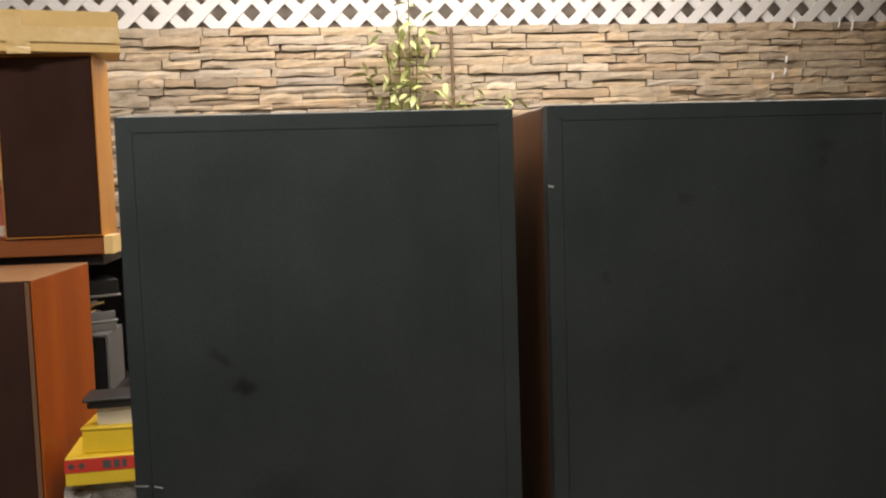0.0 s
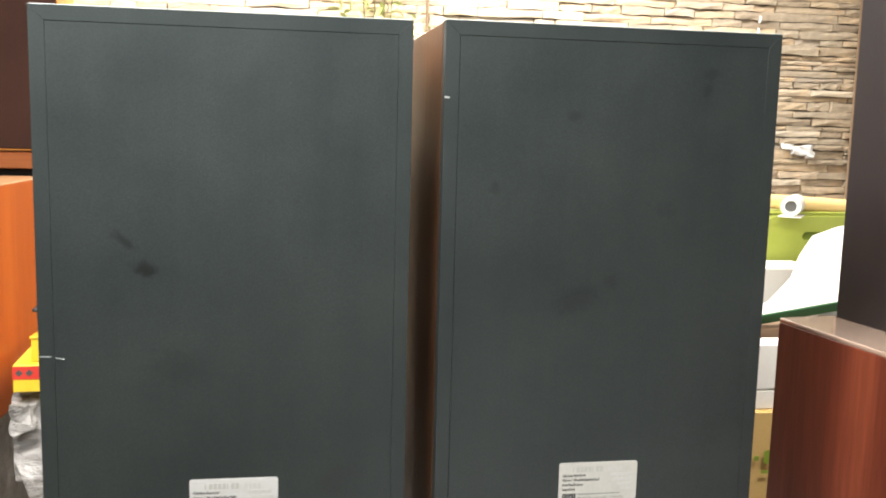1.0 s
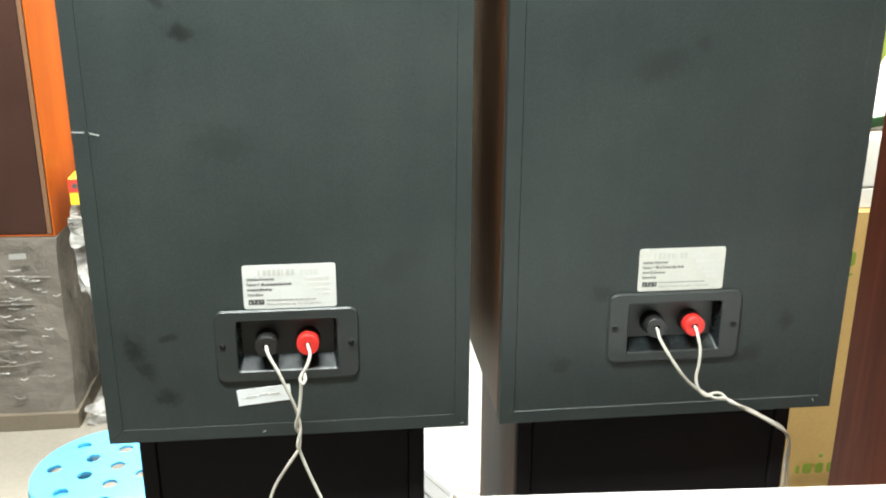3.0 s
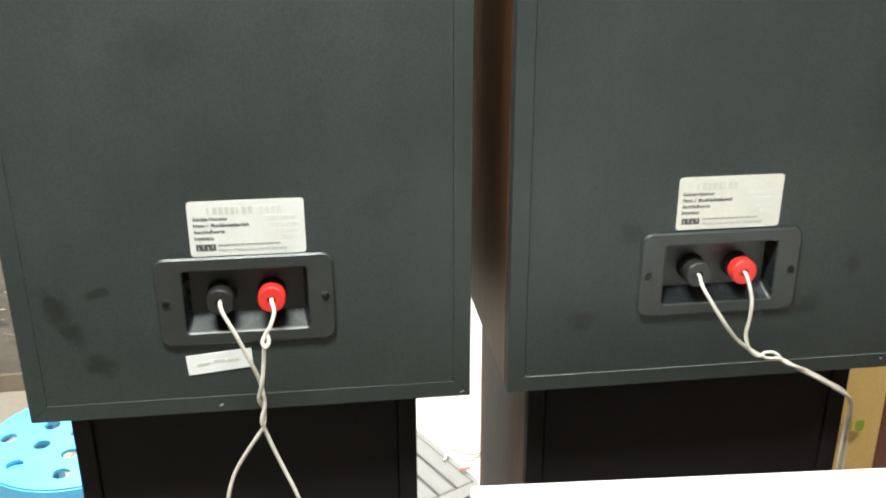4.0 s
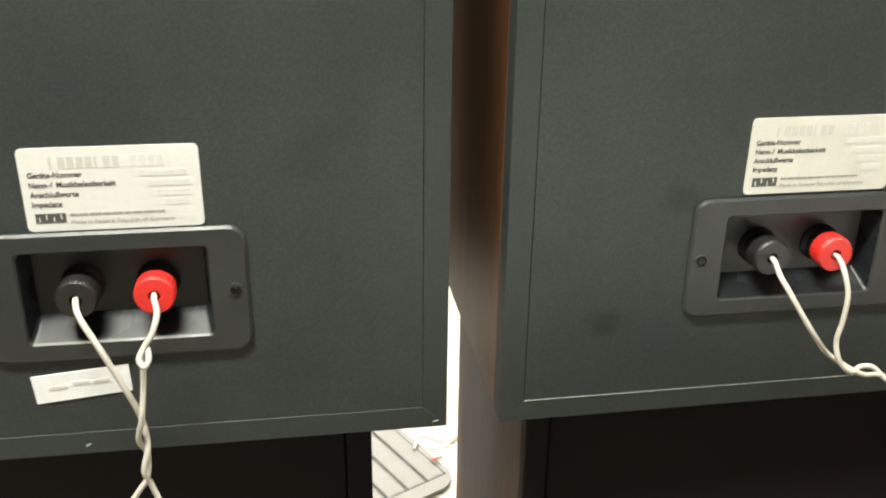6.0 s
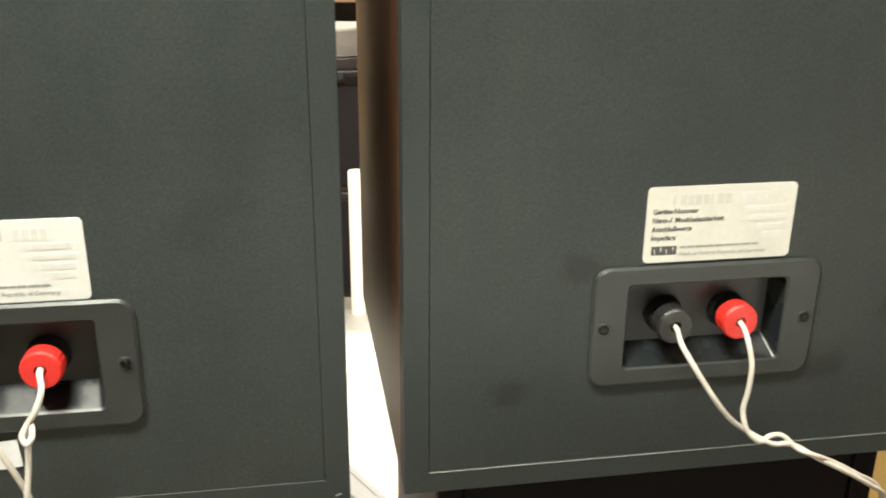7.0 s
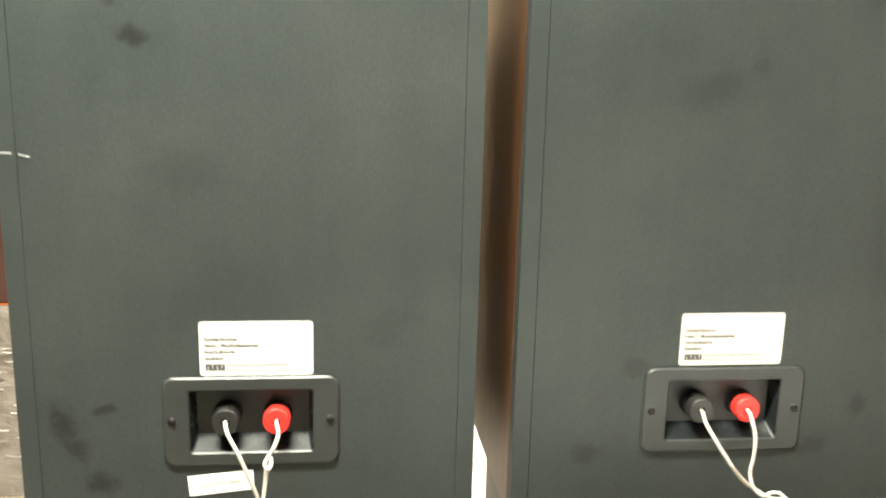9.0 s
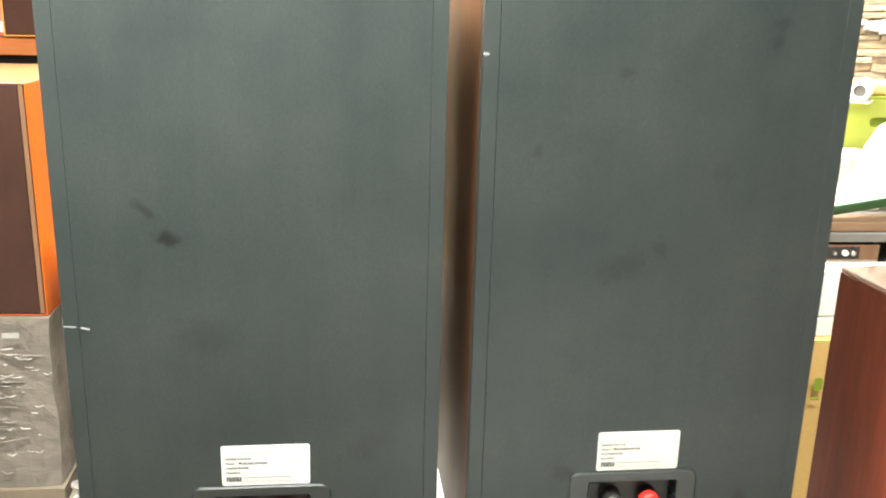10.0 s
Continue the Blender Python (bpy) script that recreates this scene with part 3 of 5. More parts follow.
def loudspeaker(m, back, paper, label, plate_at=(0.0, 0.1005), label_at=(0.0048, 0.161)):
    s = root("loudspeaker", m, label, "loudspeaker", "pair of loudspeakers")
    w = SW / 2
    for sx in (-1, 1):
        a, b = sorted((sx * w, sx * (w - 0.018)))
        part("side_panel", box(a, b, 0.0165, SD, 0, SH, 0.0015), M_WALNUT, s, "glossy walnut veneered side panel")
    part("top_panel", box(-w + 0.018, w - 0.018, 0.0165, SD, SH - 0.018, SH, 0.0015), M_WALNUT, s)
    part("bottom_panel", box(-w + 0.018, w - 0.018, 0.0165, SD, 0, 0.018, 0.0015), M_WALNUT, s)
    part("front_baffle", box(-w + 0.0185, w - 0.0185, SD - 0.02, SD - 0.003, 0.0185, SH - 0.0185, 0.001), M_BLACK, s)
    # mitred edging round the back
    for c in ([(-w, 0), (w, 0), (w - RIM, RIM), (-w + RIM, RIM)], [(-w, SH), (-w + RIM, SH - RIM), (w - RIM, SH - RIM), (w, SH)],
              [(-w, 0), (-w + RIM, RIM), (-w + RIM, SH - RIM), (-w, SH)], [(w, 0), (w, SH), (w - RIM, SH - RIM), (w - RIM, RIM)]):
        bm = slab(c, 0.0, 0.016)
        bmesh.ops.bevel(bm, geom=bm.edges[:], offset=0.0003, segments=1, profile=0.5, affect="EDGES")
        part("edging", bm, M_RIM, s, "black mitred edging")
    # back board with an opening for the terminals
    px, pz = plate_at
    iw, ih = w - RIM - 0.00035, (SH - 2 * RIM - 0.0007) / 2
    n = 5
    outer = rounded(2 * iw, 2 * ih, 0.0006, n)
    inner = rounded(0.104, 0.059, 0.003, n)
    bm = loft([flat_loop(outer, 0.0135, 0, SH / 2), flat_loop(outer, 0.0003, 0, SH / 2), flat_loop(inner, 0.0003, px, pz), flat_loop(inner, 0.0135, px, pz),
               flat_loop(outer, 0.0135, 0, SH / 2)])
    bmesh.ops.remove_doubles(bm, verts=bm.verts[:], dist=1e-6)
    part("back_panel", bm, back, s, "dusty black vinyl back board with finger marks")
    # terminal plate, moulded with a recess
    t = new("terminal_plate")
    t.parent, t.location = s, (px, 0, pz)
    tagged(t, label="black plastic terminal plate with a recess")
    o1, o2 = rounded(0.139, 0.075, 0.009), rounded(0.136, 0.072, 0.008)
    i1, i2, i3 = rounded(0.099, 0.0545, 0.003), rounded(0.097, 0.0525, 0.003), rounded(0.086, 0.036, 0.003)
    bm = loft([flat_loop(o1, 0.0012), flat_loop(o1, -0.0012), flat_loop(o2, -0.0026), flat_loop(i1, -0.0026), flat_loop(i2, -0.0014)])
    part("frame", bm, M_PLATE, t)
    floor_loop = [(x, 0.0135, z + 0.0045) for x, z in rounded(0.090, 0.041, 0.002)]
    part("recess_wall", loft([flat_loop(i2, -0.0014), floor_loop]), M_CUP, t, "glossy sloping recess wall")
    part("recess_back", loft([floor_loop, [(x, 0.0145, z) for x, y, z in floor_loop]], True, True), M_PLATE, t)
    for sx in (-1, 1):
        part("screw", merge(lathe([(0, 0.0014), (0.0018, 0.0014), (0.0030, 0.0006), (0.0031, 0)], 14, pose(sx * 0.0622, -0.0026, 0, 90)),
                            box(sx * 0.0622 - 0.0022, sx * 0.0622 + 0.0022, -0.0042, -0.0039, -0.0004, 0.0004, 0)), M_SCREW, t, "black cross-head screw")
        part("screw_collar", lathe([(0.0032, 0.0), (0.0044, 0.0), (0.0042, 0.0004), (0.0032, 0.0004), (0.0032, 0.0)], 20, pose(sx * 0.0622, -0.0026, 0, 90)), M_PLATE, t)
    for x, col, word in ((-0.0203, M_BLACKCAP, "black"), (0.0197, M_REDCAP, "red")):
        mm = pose(x, 0.0140, 0.0010, 90)
        part("binding_post", lathe([(0.0, 0.0), (0.0118, 0.0), (0.0118, 0.0025), (0.0090, 0.003), (0.0090, 0.005), (0.0102, 0.0055), (0.0102, 0.0075), (0.0085, 0.008), (0.0085, 0.0105),
                                    (0, 0.0105)], 28, mm), M_BLACKCAP, t, word + " binding post", True)
        bm = bmesh.new()
        prof = [(0.0, 0.0095), (0.0098, 0.0095), (0.0110, 0.0105), (0.0110, 0.0195), (0.0100, 0.0212), (0.0034, 0.0212), (0.0030, 0.020), (0.0028, 0.0165), (0.0, 0.0165)]
        seg = 44
        rings = []
        for q, (r, z) in enumerate(prof):
            nick = 0.00022 if q in (2, 3) else 0.0
            rings.append([bm.verts.new(mm @ Vector(((r - nick * (k % 2)) * math.cos(2 * math.pi * k / seg), (r - nick * (k % 2)) * math.sin(2 * math.pi * k / seg), z)))
                          for k in range(seg)] if r > 0 else [bm.verts.new(mm @ Vector((0, 0, z)))])
        for a, b in zip(rings, rings[1:]):
            for k in range(seg):
                bm.faces.new(list(dict.fromkeys((a[k % len(a)], a[(k + 1) % len(a)], b[(k + 1) % len(b)], b[k % len(b)]))))
        part("knob", bm, col, t, word + " screw knob with a fine grip")
    # printed type label above the plate
    lx, lz, lw, lh = *label_at, 0.0885, 0.0447
    rr = rounded(lw, lh, 0.0028, 4)
    plate = part("type_label", slab([(x + lx, z + lz) for x, z in rr], 0.0003, 0.0013), paper, s, "pale printed type label with rounded corners")
    plate.location.y = -0.0006

    def bar(x0, x1, zz, hh, ink):
        part("print_bar", box(lx - lw / 2 + x0, lx - lw / 2 + x1, 0.00012, 0.0006, lz - lh / 2 + zz - hh / 2, lz - lh / 2 + zz + hh / 2, 0), ink, plate)

    for k in range(13):
        if k != 8:
            x = 0.0150 + k * 0.0044
            bar(x, x + (0.0014 if k in (0, 5) else 0.0034), 0.0368, 0.0062, M_FAINT if k < 8 else M_FADED)
    left = lx - lw / 2
    for word, x, zz in (("Geräte-Nummer", 0.0045, 0.0290), ("Nenn-", 0.0045, 0.0238), ("/", 0.0150, 0.0238), ("Musikbelastbarkeit", 0.0178, 0.0238), ("Anschlußwerte", 0.0045, 0.0186),
                        ("Impedanz", 0.0045, 0.0134)):
        text("print_line", word, 0.0042, left + x - 0.0008, 0.00018, lz - lh / 2 + zz, plate, M_INK, 0.0, 0.92, 0.00010)
    bar(0.0045, 0.0195, 0.0072, 0.0052, M_INK)
    for k in range(4):
        part("print_bar", box(left + 0.0062 + k * 0.0036, left + 0.0067 + k * 0.0036, -0.00005, 0.0001, lz - lh / 2 + (0.0050, 0.0066)[k % 2], lz - lh / 2 + (0.0078, 0.0094)[k % 2], 0), paper, plate)
    for zz, n_bar in ((0.0088, 9),):
        x = 0.0215
        for k in range(n_bar):
            wd = 0.0036 + 0.0026 * ((k * 7) % 5) / 4
            bar(x, x + wd, zz, 0.0013, M_MID)
            x += wd + 0.0005
    text("print_line", "Made in Federal Republic of Germany", 0.0034, left + 0.0215, 0.00018, lz - lh / 2 + 0.0036, plate, M_MID)
    for zz, x0, x1 in ((0.0300, 0.058, 0.082), (0.0245, 0.062, 0.084), (0.0190, 0.066, 0.083), (0.0140, 0.070, 0.082)):
        bar(x0, x1, zz, 0.0034, M_FADED)
    return s


def chips(s, rows):
    """Pale scuffs: x, z, length, thickness, lean."""
    for x, z, ln, th, lean in rows:
        bm = box(-ln / 2, ln / 2, -0.0001, 0.0006, -th / 2, th / 2, 0)
        crumple(bm, 0.0004, 400, x * 50)
        o = part("scuff", bm, M_PALE_SCUFF_EDGE, s, "pale scuffed edge")
        o.matrix_basis = pose(x, -0.0002, z, 0, lean, 0)


SPK_L = loudspeaker(pose(-0.18, 0, 0.88, 0, 0, 0.6), M_BACK_L, M_LABEL_W, "large walnut loudspeaker, black back board, standing on a black loudspeaker")
SPK_R = loudspeaker(pose(0.212, 0.002, 0.882, 0, 0, 1.0), M_BACK_R, M_LABEL_C, "large walnut loudspeaker, black back, cream type label, on a black loudspeaker",
                    (-0.0022, 0.1020), (0.0006, 0.1635))
chips(SPK_L, [(-0.174, 0.3135, 0.011, 0.0012, 4), (-0.160, 0.3115, 0.008, 0.0010, 14), (-0.028, 0.006, 0.003, 0.0012, -25), (0.173, 0.004, 0.004, 0.0010, -20)])
# thin pale strip along the whole top edge of each back
for s in (SPK_L, SPK_R):
    part("worn_edge", box(-0.1785, 0.1785, 0.0008, 0.0030, SH - 0.0012, SH + 0.0006, 0.0004), M_PALE_SCUFF_EDGE, s, "thin pale strip along the top edge")
chips(SPK_R, [(-0.1775, 0.572, 0.0055, 0.0022, 8), (0.160, 0.009, 0.003, 0.001, 40), (0.0, 0.0138, 0.330, 0.00028, 0)])

# torn paper tag below the terminals of one of them
tag = part("paper_tag", slab([(-0.0265, -0.0085), (0.0255, -0.0085), (0.0265, 0.0085), (-0.0262, 0.0088)], -0.0004, 0.0012), M_TAG, SPK_L, "white paper tag with faded marks")
tag.matrix_basis = pose(-0.0255, 0.0, 0.0465, 0, -5.6, 0)
for x0, x1, z0, z1 in ((-0.018, -0.008, -0.0010, 0.0012), (-0.005, 0.004, 0.0002, 0.0024), (0.006, 0.015, -0.0006, 0.0016)):
    part("pen_mark", box(x0, x1, -0.0007, -0.00045, z0, z1, 0), M_FADED, tag)

# ---- speaker wire ----
wire_l = root("speaker_wire", pose(0, 0, 0), "twisted pair of ivory speaker wire, knotted, hanging from the terminals", "wire")
part("strand", sweep([(-0.2003, 0.002, 0.982), (-0.2000, -0.009, 0.9818), (-0.197, -0.017, 0.976), (-0.189, -0.022, 0.962), (-0.182, -0.022, 0.944), (-0.1755, -0.021, 0.926),
                      (-0.172, -0.019, 0.910), (-0.1705, -0.023, 0.897), (-0.1735, -0.026, 0.884), (-0.171, -0.024, 0.872), (-0.166, -0.025, 0.857),
                      (-0.158, -0.027, 0.836), (-0.149, -0.032, 0.815), (-0.143, -0.036, 0.79), (-0.138, -0.04, 0.70), (-0.136, -0.04, 0.35), (-0.135, -0.04, 0.003)], 0.00165), M_WIRE, wire_l, smooth=True)
part("strand", sweep([(-0.1603, 0.002, 0.982), (-0.1600, -0.009, 0.9818), (-0.158, -0.017, 0.976), (-0.161, -0.022, 0.967), (-0.1655, -0.024, 0.960), (-0.1680, -0.027, 0.955),
                      (-0.1655, -0.029, 0.9515), (-0.1630, -0.027, 0.955), (-0.1645, -0.022, 0.959), (-0.1672, -0.021, 0.951), (-0.1685, -0.023, 0.936),
                      (-0.171, -0.026, 0.918), (-0.1745, -0.024, 0.903), (-0.1715, -0.021, 0.892), (-0.1725, -0.025, 0.879), (-0.178, -0.026, 0.870),
                      (-0.188, -0.026, 0.855), (-0.199, -0.027, 0.836), (-0.2055, -0.031, 0.815), (-0.208, -0.035, 0.79), (-0.210, -0.04, 0.70), (-0.211, -0.04, 0.35), (-0.212, -0.04, 0.003)],
                     0.00165), M_WIRE, wire_l, smooth=True)
wire_r = root("speaker_wire", pose(0, 0, 0), "twisted pair of white speaker wire looping away from the terminals", "wire")
part("strand", sweep([(0.1895, 0.004, 0.985), (0.1893, -0.008, 0.9848), (0.1880, -0.019, 0.981), (0.1925, -0.026, 0.972), (0.200, -0.029, 0.960), (0.2105, -0.030, 0.945),
                      (0.223, -0.025, 0.931), (0.236, -0.025, 0.9215), (0.248, -0.027, 0.9155), (0.258, -0.025, 0.9135), (0.268, -0.022, 0.9085),
                      (0.280, -0.025, 0.9015), (0.300, -0.024, 0.890), (0.317, -0.022, 0.879), (0.335, -0.016, 0.865), (0.3475, -0.002, 0.845), (0.354, 0.012, 0.815),
                      (0.358, 0.018, 0.76), (0.358, 0.019, 0.60), (0.357, 0.019, 0.3), (0.357, 0.019, 0.003)], 0.00155), M_WIRE, wire_r, smooth=True)
part("strand", sweep([(0.2295, 0.004, 0.985), (0.2292, -0.008, 0.9848), (0.2280, -0.018, 0.981), (0.2295, -0.024, 0.968), (0.2290, -0.025, 0.952), (0.2275, -0.025, 0.938),
                      (0.2305, -0.028, 0.926), (0.2390, -0.028, 0.9185), (0.2480, -0.023, 0.9185), (0.2570, -0.022, 0.9170), (0.2650, -0.026, 0.9100),
                      (0.2740, -0.028, 0.9065), (0.290, -0.023, 0.8975), (0.312, -0.019, 0.8835), (0.332, -0.013, 0.869), (0.3495, 0.000, 0.842), (0.358, 0.014, 0.812),
                      (0.364, 0.019, 0.76), (0.364, 0.020, 0.60), (0.363, 0.020, 0.3), (0.362, 0.020, 0.003)], 0.00155), M_WIRE, wire_r, smooth=True)


# ---- slim black loudspeakers that carry them ----
def stand_speaker(m, w, h):
    s = root("floor_loudspeaker", m, "slim dark walnut floor loudspeaker with a black back board", "loudspeaker", "floor loudspeakers")
    d = 0.262
    for sx in (-1, 1):
        a, b = sorted((sx * w / 2, sx * (w / 2 - 0.016)))
        part("side_panel", box(a, b, 0.0125, d, 0.0, h, 0.0015), M_STAND, s, "dark walnut side panel")
        part("edging", box(a, b, 0, 0.012, 0, h, 0.001), M_STANDBACK, s)
    part("edging", box(-w / 2 + 0.0161, w / 2 - 0.0161, 0, 0.012, h - 0.016, h, 0.001), M_STANDBACK, s)
    part("top_panel", box(-w / 2 + 0.016, w / 2 - 0.016, 0.0125, d, h - 0.016, h, 0.001), M_STAND, s)
    part("bottom_panel", box(-w / 2 + 0.016, w / 2 - 0.016, 0, d, 0, 0.016, 0.001), M_STAND, s)
    part("back_panel", box(-w / 2 + 0.0165, w / 2 - 0.0165, 0.003, 0.015, 0.0165, h - 0.0165, 0.001), M_STANDBACK, s, "black painted back board")
    part("front_baffle", box(-w / 2 + 0.0165, w / 2 - 0.0165, d - 0.018, d - 0.004, 0.0165, h - 0.0165, 0.001), M_BLACK, s)
    return s


stand_speaker(pose(-0.192, 0.03, 0), 0.296, 0.88)
stand_speaker(pose(0.2095, 0.03, 0, 0, 0, 0.3), 0.305, 0.882)

# ---- white table on the camera's side ----
table = root("table", pose(0.03, -0.137, 0, 0, 0, -2.4), "white laminate table standing behind the loudspeakers", "table")
part("tabletop", box(-0.05, 0.62, -0.24, 0.0, 0.863, 0.888, 0.004, seg=2), M_TABLE, table)
part("apron", box(-0.01, 0.58, -0.05, -0.03, 0.79, 0.8625, 0.002), M_TABLE, table)
for x in (-0.02, 0.57):
    for y in (-0.22, -0.05):
        part("leg", box(x - 0.02, x + 0.02, y - 0.0, y + 0.04 - 0.02, 0, 0.8625 if y < -0.1 else 0.7895, 0.003), M_GREY, table)


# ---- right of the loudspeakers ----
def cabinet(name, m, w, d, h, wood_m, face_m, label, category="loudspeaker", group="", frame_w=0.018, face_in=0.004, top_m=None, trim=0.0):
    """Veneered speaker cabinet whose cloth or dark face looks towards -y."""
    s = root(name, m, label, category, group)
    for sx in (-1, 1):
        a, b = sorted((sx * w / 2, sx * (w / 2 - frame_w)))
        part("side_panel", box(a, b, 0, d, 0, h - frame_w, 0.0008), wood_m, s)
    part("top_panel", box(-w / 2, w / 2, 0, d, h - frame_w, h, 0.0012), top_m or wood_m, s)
    part("bottom_panel", box(-w / 2 + frame_w, w / 2 - frame_w, 0, d, 0, frame_w, 0.0015), wood_m, s)
    part("rear_panel", box(-w / 2 + frame_w, w / 2 - frame_w, d - 0.02, d - 0.004, frame_w, h - frame_w, 0.001), M_STANDBACK, s)
    if trim:
        x0, z0, z1 = w / 2 - frame_w - 0.003, frame_w + 0.003, h - frame_w - 0.003
        for sx in (-1, 1):
            a, b = sorted((sx * x0, sx * (x0 - trim)))
            part("face_edging", box(a, b, -0.002, 0.016, z0, z1, 0.001), M_TRIM, s, "light brown edging")
        part("baffle", box(-w / 2 + frame_w + 0.0005, w / 2 - frame_w - 0.0005, 0.018, 0.03, frame_w + 0.0005, h - frame_w - 0.0005, 0), M_BLACK, s)
    side_w = frame_w + (trim + 0.003 if trim else 0)
    part("face_panel", box(-w / 2 + side_w + 0.001, w / 2 - side_w - 0.001, face_in, face_in + 0.016, frame_w + 0.001, h - frame_w - 0.001, 0.003), face_m, s, "dark recessed face panel")
    return s


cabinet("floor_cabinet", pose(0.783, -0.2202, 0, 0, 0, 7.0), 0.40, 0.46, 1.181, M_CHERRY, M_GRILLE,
        "tall cherry red veneered loudspeaker cabinet, glare painted into its glossy top", frame_w=0.006, top_m=M_CHERRYTOP_GLARE)
cabinet("dark_cabinet", pose(0.814, -0.125, 1.181, 0, 0, 7.0), 0.32, 0.36, 0.72, M_DARKBOX, M_GRILLE, "black brown loudspeaker standing on the cherry cabinet")


def carton(name, m, w, d, h, material, label, category="box", tape=True, group=""):
    s = root(name, m, label, category, group)
    bm = gridded(-w / 2, w / 2, 0, d, 0, h, 3)
    crumple(bm, 0.004, 6, w)
    for v in bm.verts:
        v.co.z = max(v.co.z, 0)
    part("body", bm, material, s)
    part("lid_flap", box(-w / 2 + 0.006, w / 2 - 0.006, 0.006, d / 2 - 0.002, h - 0.002, h + 0.003, 0.001), material, s)
    part("lid_flap", box(-w / 2 + 0.006, w / 2 - 0.006, d / 2 + 0.002, d - 0.006, h - 0.002, h + 0.003, 0.001), material, s)
    if tape:
        part("tape", box(-w / 2 - 0.003, w / 2 + 0.003, d / 2 - 0.03, d / 2 + 0.03, h + 0.0032, h + 0.0042, 0), M_TAPE, s)
        part("tape", box(-0.03, 0.03, -0.0046, -0.0038, h * 0.45, h + 0.002, 0), M_TAPE, s)
    return s


big = carton("cardboard_carton", pose(0.80, 0.62, 0), 0.50, 0.42, 0.913, M_KRAFT, "tall yellowish kraft carton with faint green print", tape=False)
for x, z, w, h in ((-0.092, 0.409, 0.008, 0.016), (-0.073, 0.411, 0.018, 0.022), (-0.049, 0.411, 0.016, 0.022), (-0.026, 0.411, 0.016, 0.022), (-0.049, 0.437, 0.008, 0.008),
                   (-0.070, 0.827, 0.010, 0.010), (-0.047, 0.829, 0.016, 0.026), (-0.050, 0.800, 0.018, 0.005)):
    part("print_bar", slab([(x + a, z + b) for a, b in rounded(w, h, min(w, h) * 0.35, 3)], -0.0052, -0.0044), M_LIMEDARK, big)
carton("white_carton", pose(0.80, 0.63, 0.917), 0.46, 0.06, 0.034, M_WHITEBOX, "flat white card box lying on the kraft carton", tape=False)
carton("white_carton", pose(0.81, 0.632, 0.955), 0.42, 0.05, 0.083, M_WHITEBOX, "white card box stacked on another white box", tape=False)

# bench with gear, further back
bench = root("bench", pose(2.1, 2.35, 0), "grey metal bench loaded with audio gear", "bench")
part("top", box(-0.75, 0.75, 0, 0.95, 0.595, 0.63, 0.003), M_DULLGREY, bench)
for x in (-0.72, 0.68):
    for y in (0.03, 0.88):
        part("leg", box(x, x + 0.04, y, y + 0.04, 0, 0.5945, 0.003), M_GREY, bench)
part("shelf", box(-0.679, 0.679, 0.0, 0.9, 0.492, 0.508, 0.002), M_SILVER, bench)


def amplifier(m, w, d, h, face, label):
    s = root("amplifier", m, label, "amplifier", "audio gear")
    part("case", box(-w / 2, w / 2, 0.006, d, 0.008, h, 0.003), M_BLACK, s)
    part("front_plate", box(-w / 2 - 0.002, w / 2 + 0.002, 0, 0.006, 0.006, h + 0.002, 0.001), face, s)
    for x0 in (-w * 0.42, -w * 0.02):
        part("window", box(x0, x0 + w * 0.34, -0.003, -0.0005, h * 0.30, h * 0.92, 0.001), M_BLACK, s)
        for k, r in ((0.10, 0.007), (0.20, 0.011), (0.27, 0.010)):
            part("knob", lathe([(0.0, 0.016), (r * 0.75, 0.016), (r, 0.013), (r * 1.1, 0.0)], 18, pose(x0 + k * w, -0.0035, h * 0.62, 90)), M_LATTICE if r > 0.0105 else M_SILVER, s)
    part("trim_strip", box(-w / 2 + 0.004, w / 2 - 0.004, -0.003, -0.0005, h * 0.10, h * 0.22, 0.0008), M_SILVER, s)
    for x in (-w / 2 + 0.04, w / 2 - 0.04):
        for y in (0.04, d - 0.04):
            part("foot", lathe([(0, 0), (0.014, 0), (0.015, 0.008), (0, 0.008)], 14, pose(x, y, 0)), M_BLACK, s)
    return s


plank = root("plank", pose(1.9, 2.37, 0.63), "brown wooden plank lying along the front of the bench", "plank")
part("board", box(-0.52, 0.52, 0.0, 0.13, 0, 0.038, 0.003), M_PLANK, plank)
amplifier(pose(1.70, 2.36, 0.508), 0.43, 0.3, 0.072, M_TRIM, "brown faced amplifier with dark windows and pale knobs")
amplifier(pose(2.28, 2.36, 0.508), 0.43, 0.3, 0.072, M_SILVER, "silver faced amplifier with knobs on a shelf")

# white board with a green edge leaning on the bench
board = root("foam_board", pose(1.66, 2.40, 0.700, 47, -8, 4), "big white board with a dark green front edge", "board")
outline = [(-0.10, 0.0), (0.95, 0.0), (0.95, 0.34), (0.52, 0.34), (0.39, 0.315), (0.31, 0.25), (0.22, 0.15), (0.06, 0.05), (-0.10, 0.03)]
bm = loft([[(x, z, 0.0) for x, z in outline], [(x, z, 0.03) for x, z in outline]], True, True)
part("sheet", bm, M_WHITEBOX, board)
part("edge_band", box(-0.10, 0.95, -0.006, -0.0005, -0.045, 0.029, 0.001), M_GREENEDGE, board, "dark green edge band")
for x in (0.05, 0.75):
    part("prop", box(x, x + 0.04, 0.30, 0.34, -0.22, -0.0005, 0.003), M_GREY, board)
carton("white_carton", pose(1.90, 2.72, 0.63), 0.42, 0.24, 0.215, M_WHITEBOX, "white card box on the bench behind the board", tape=False)


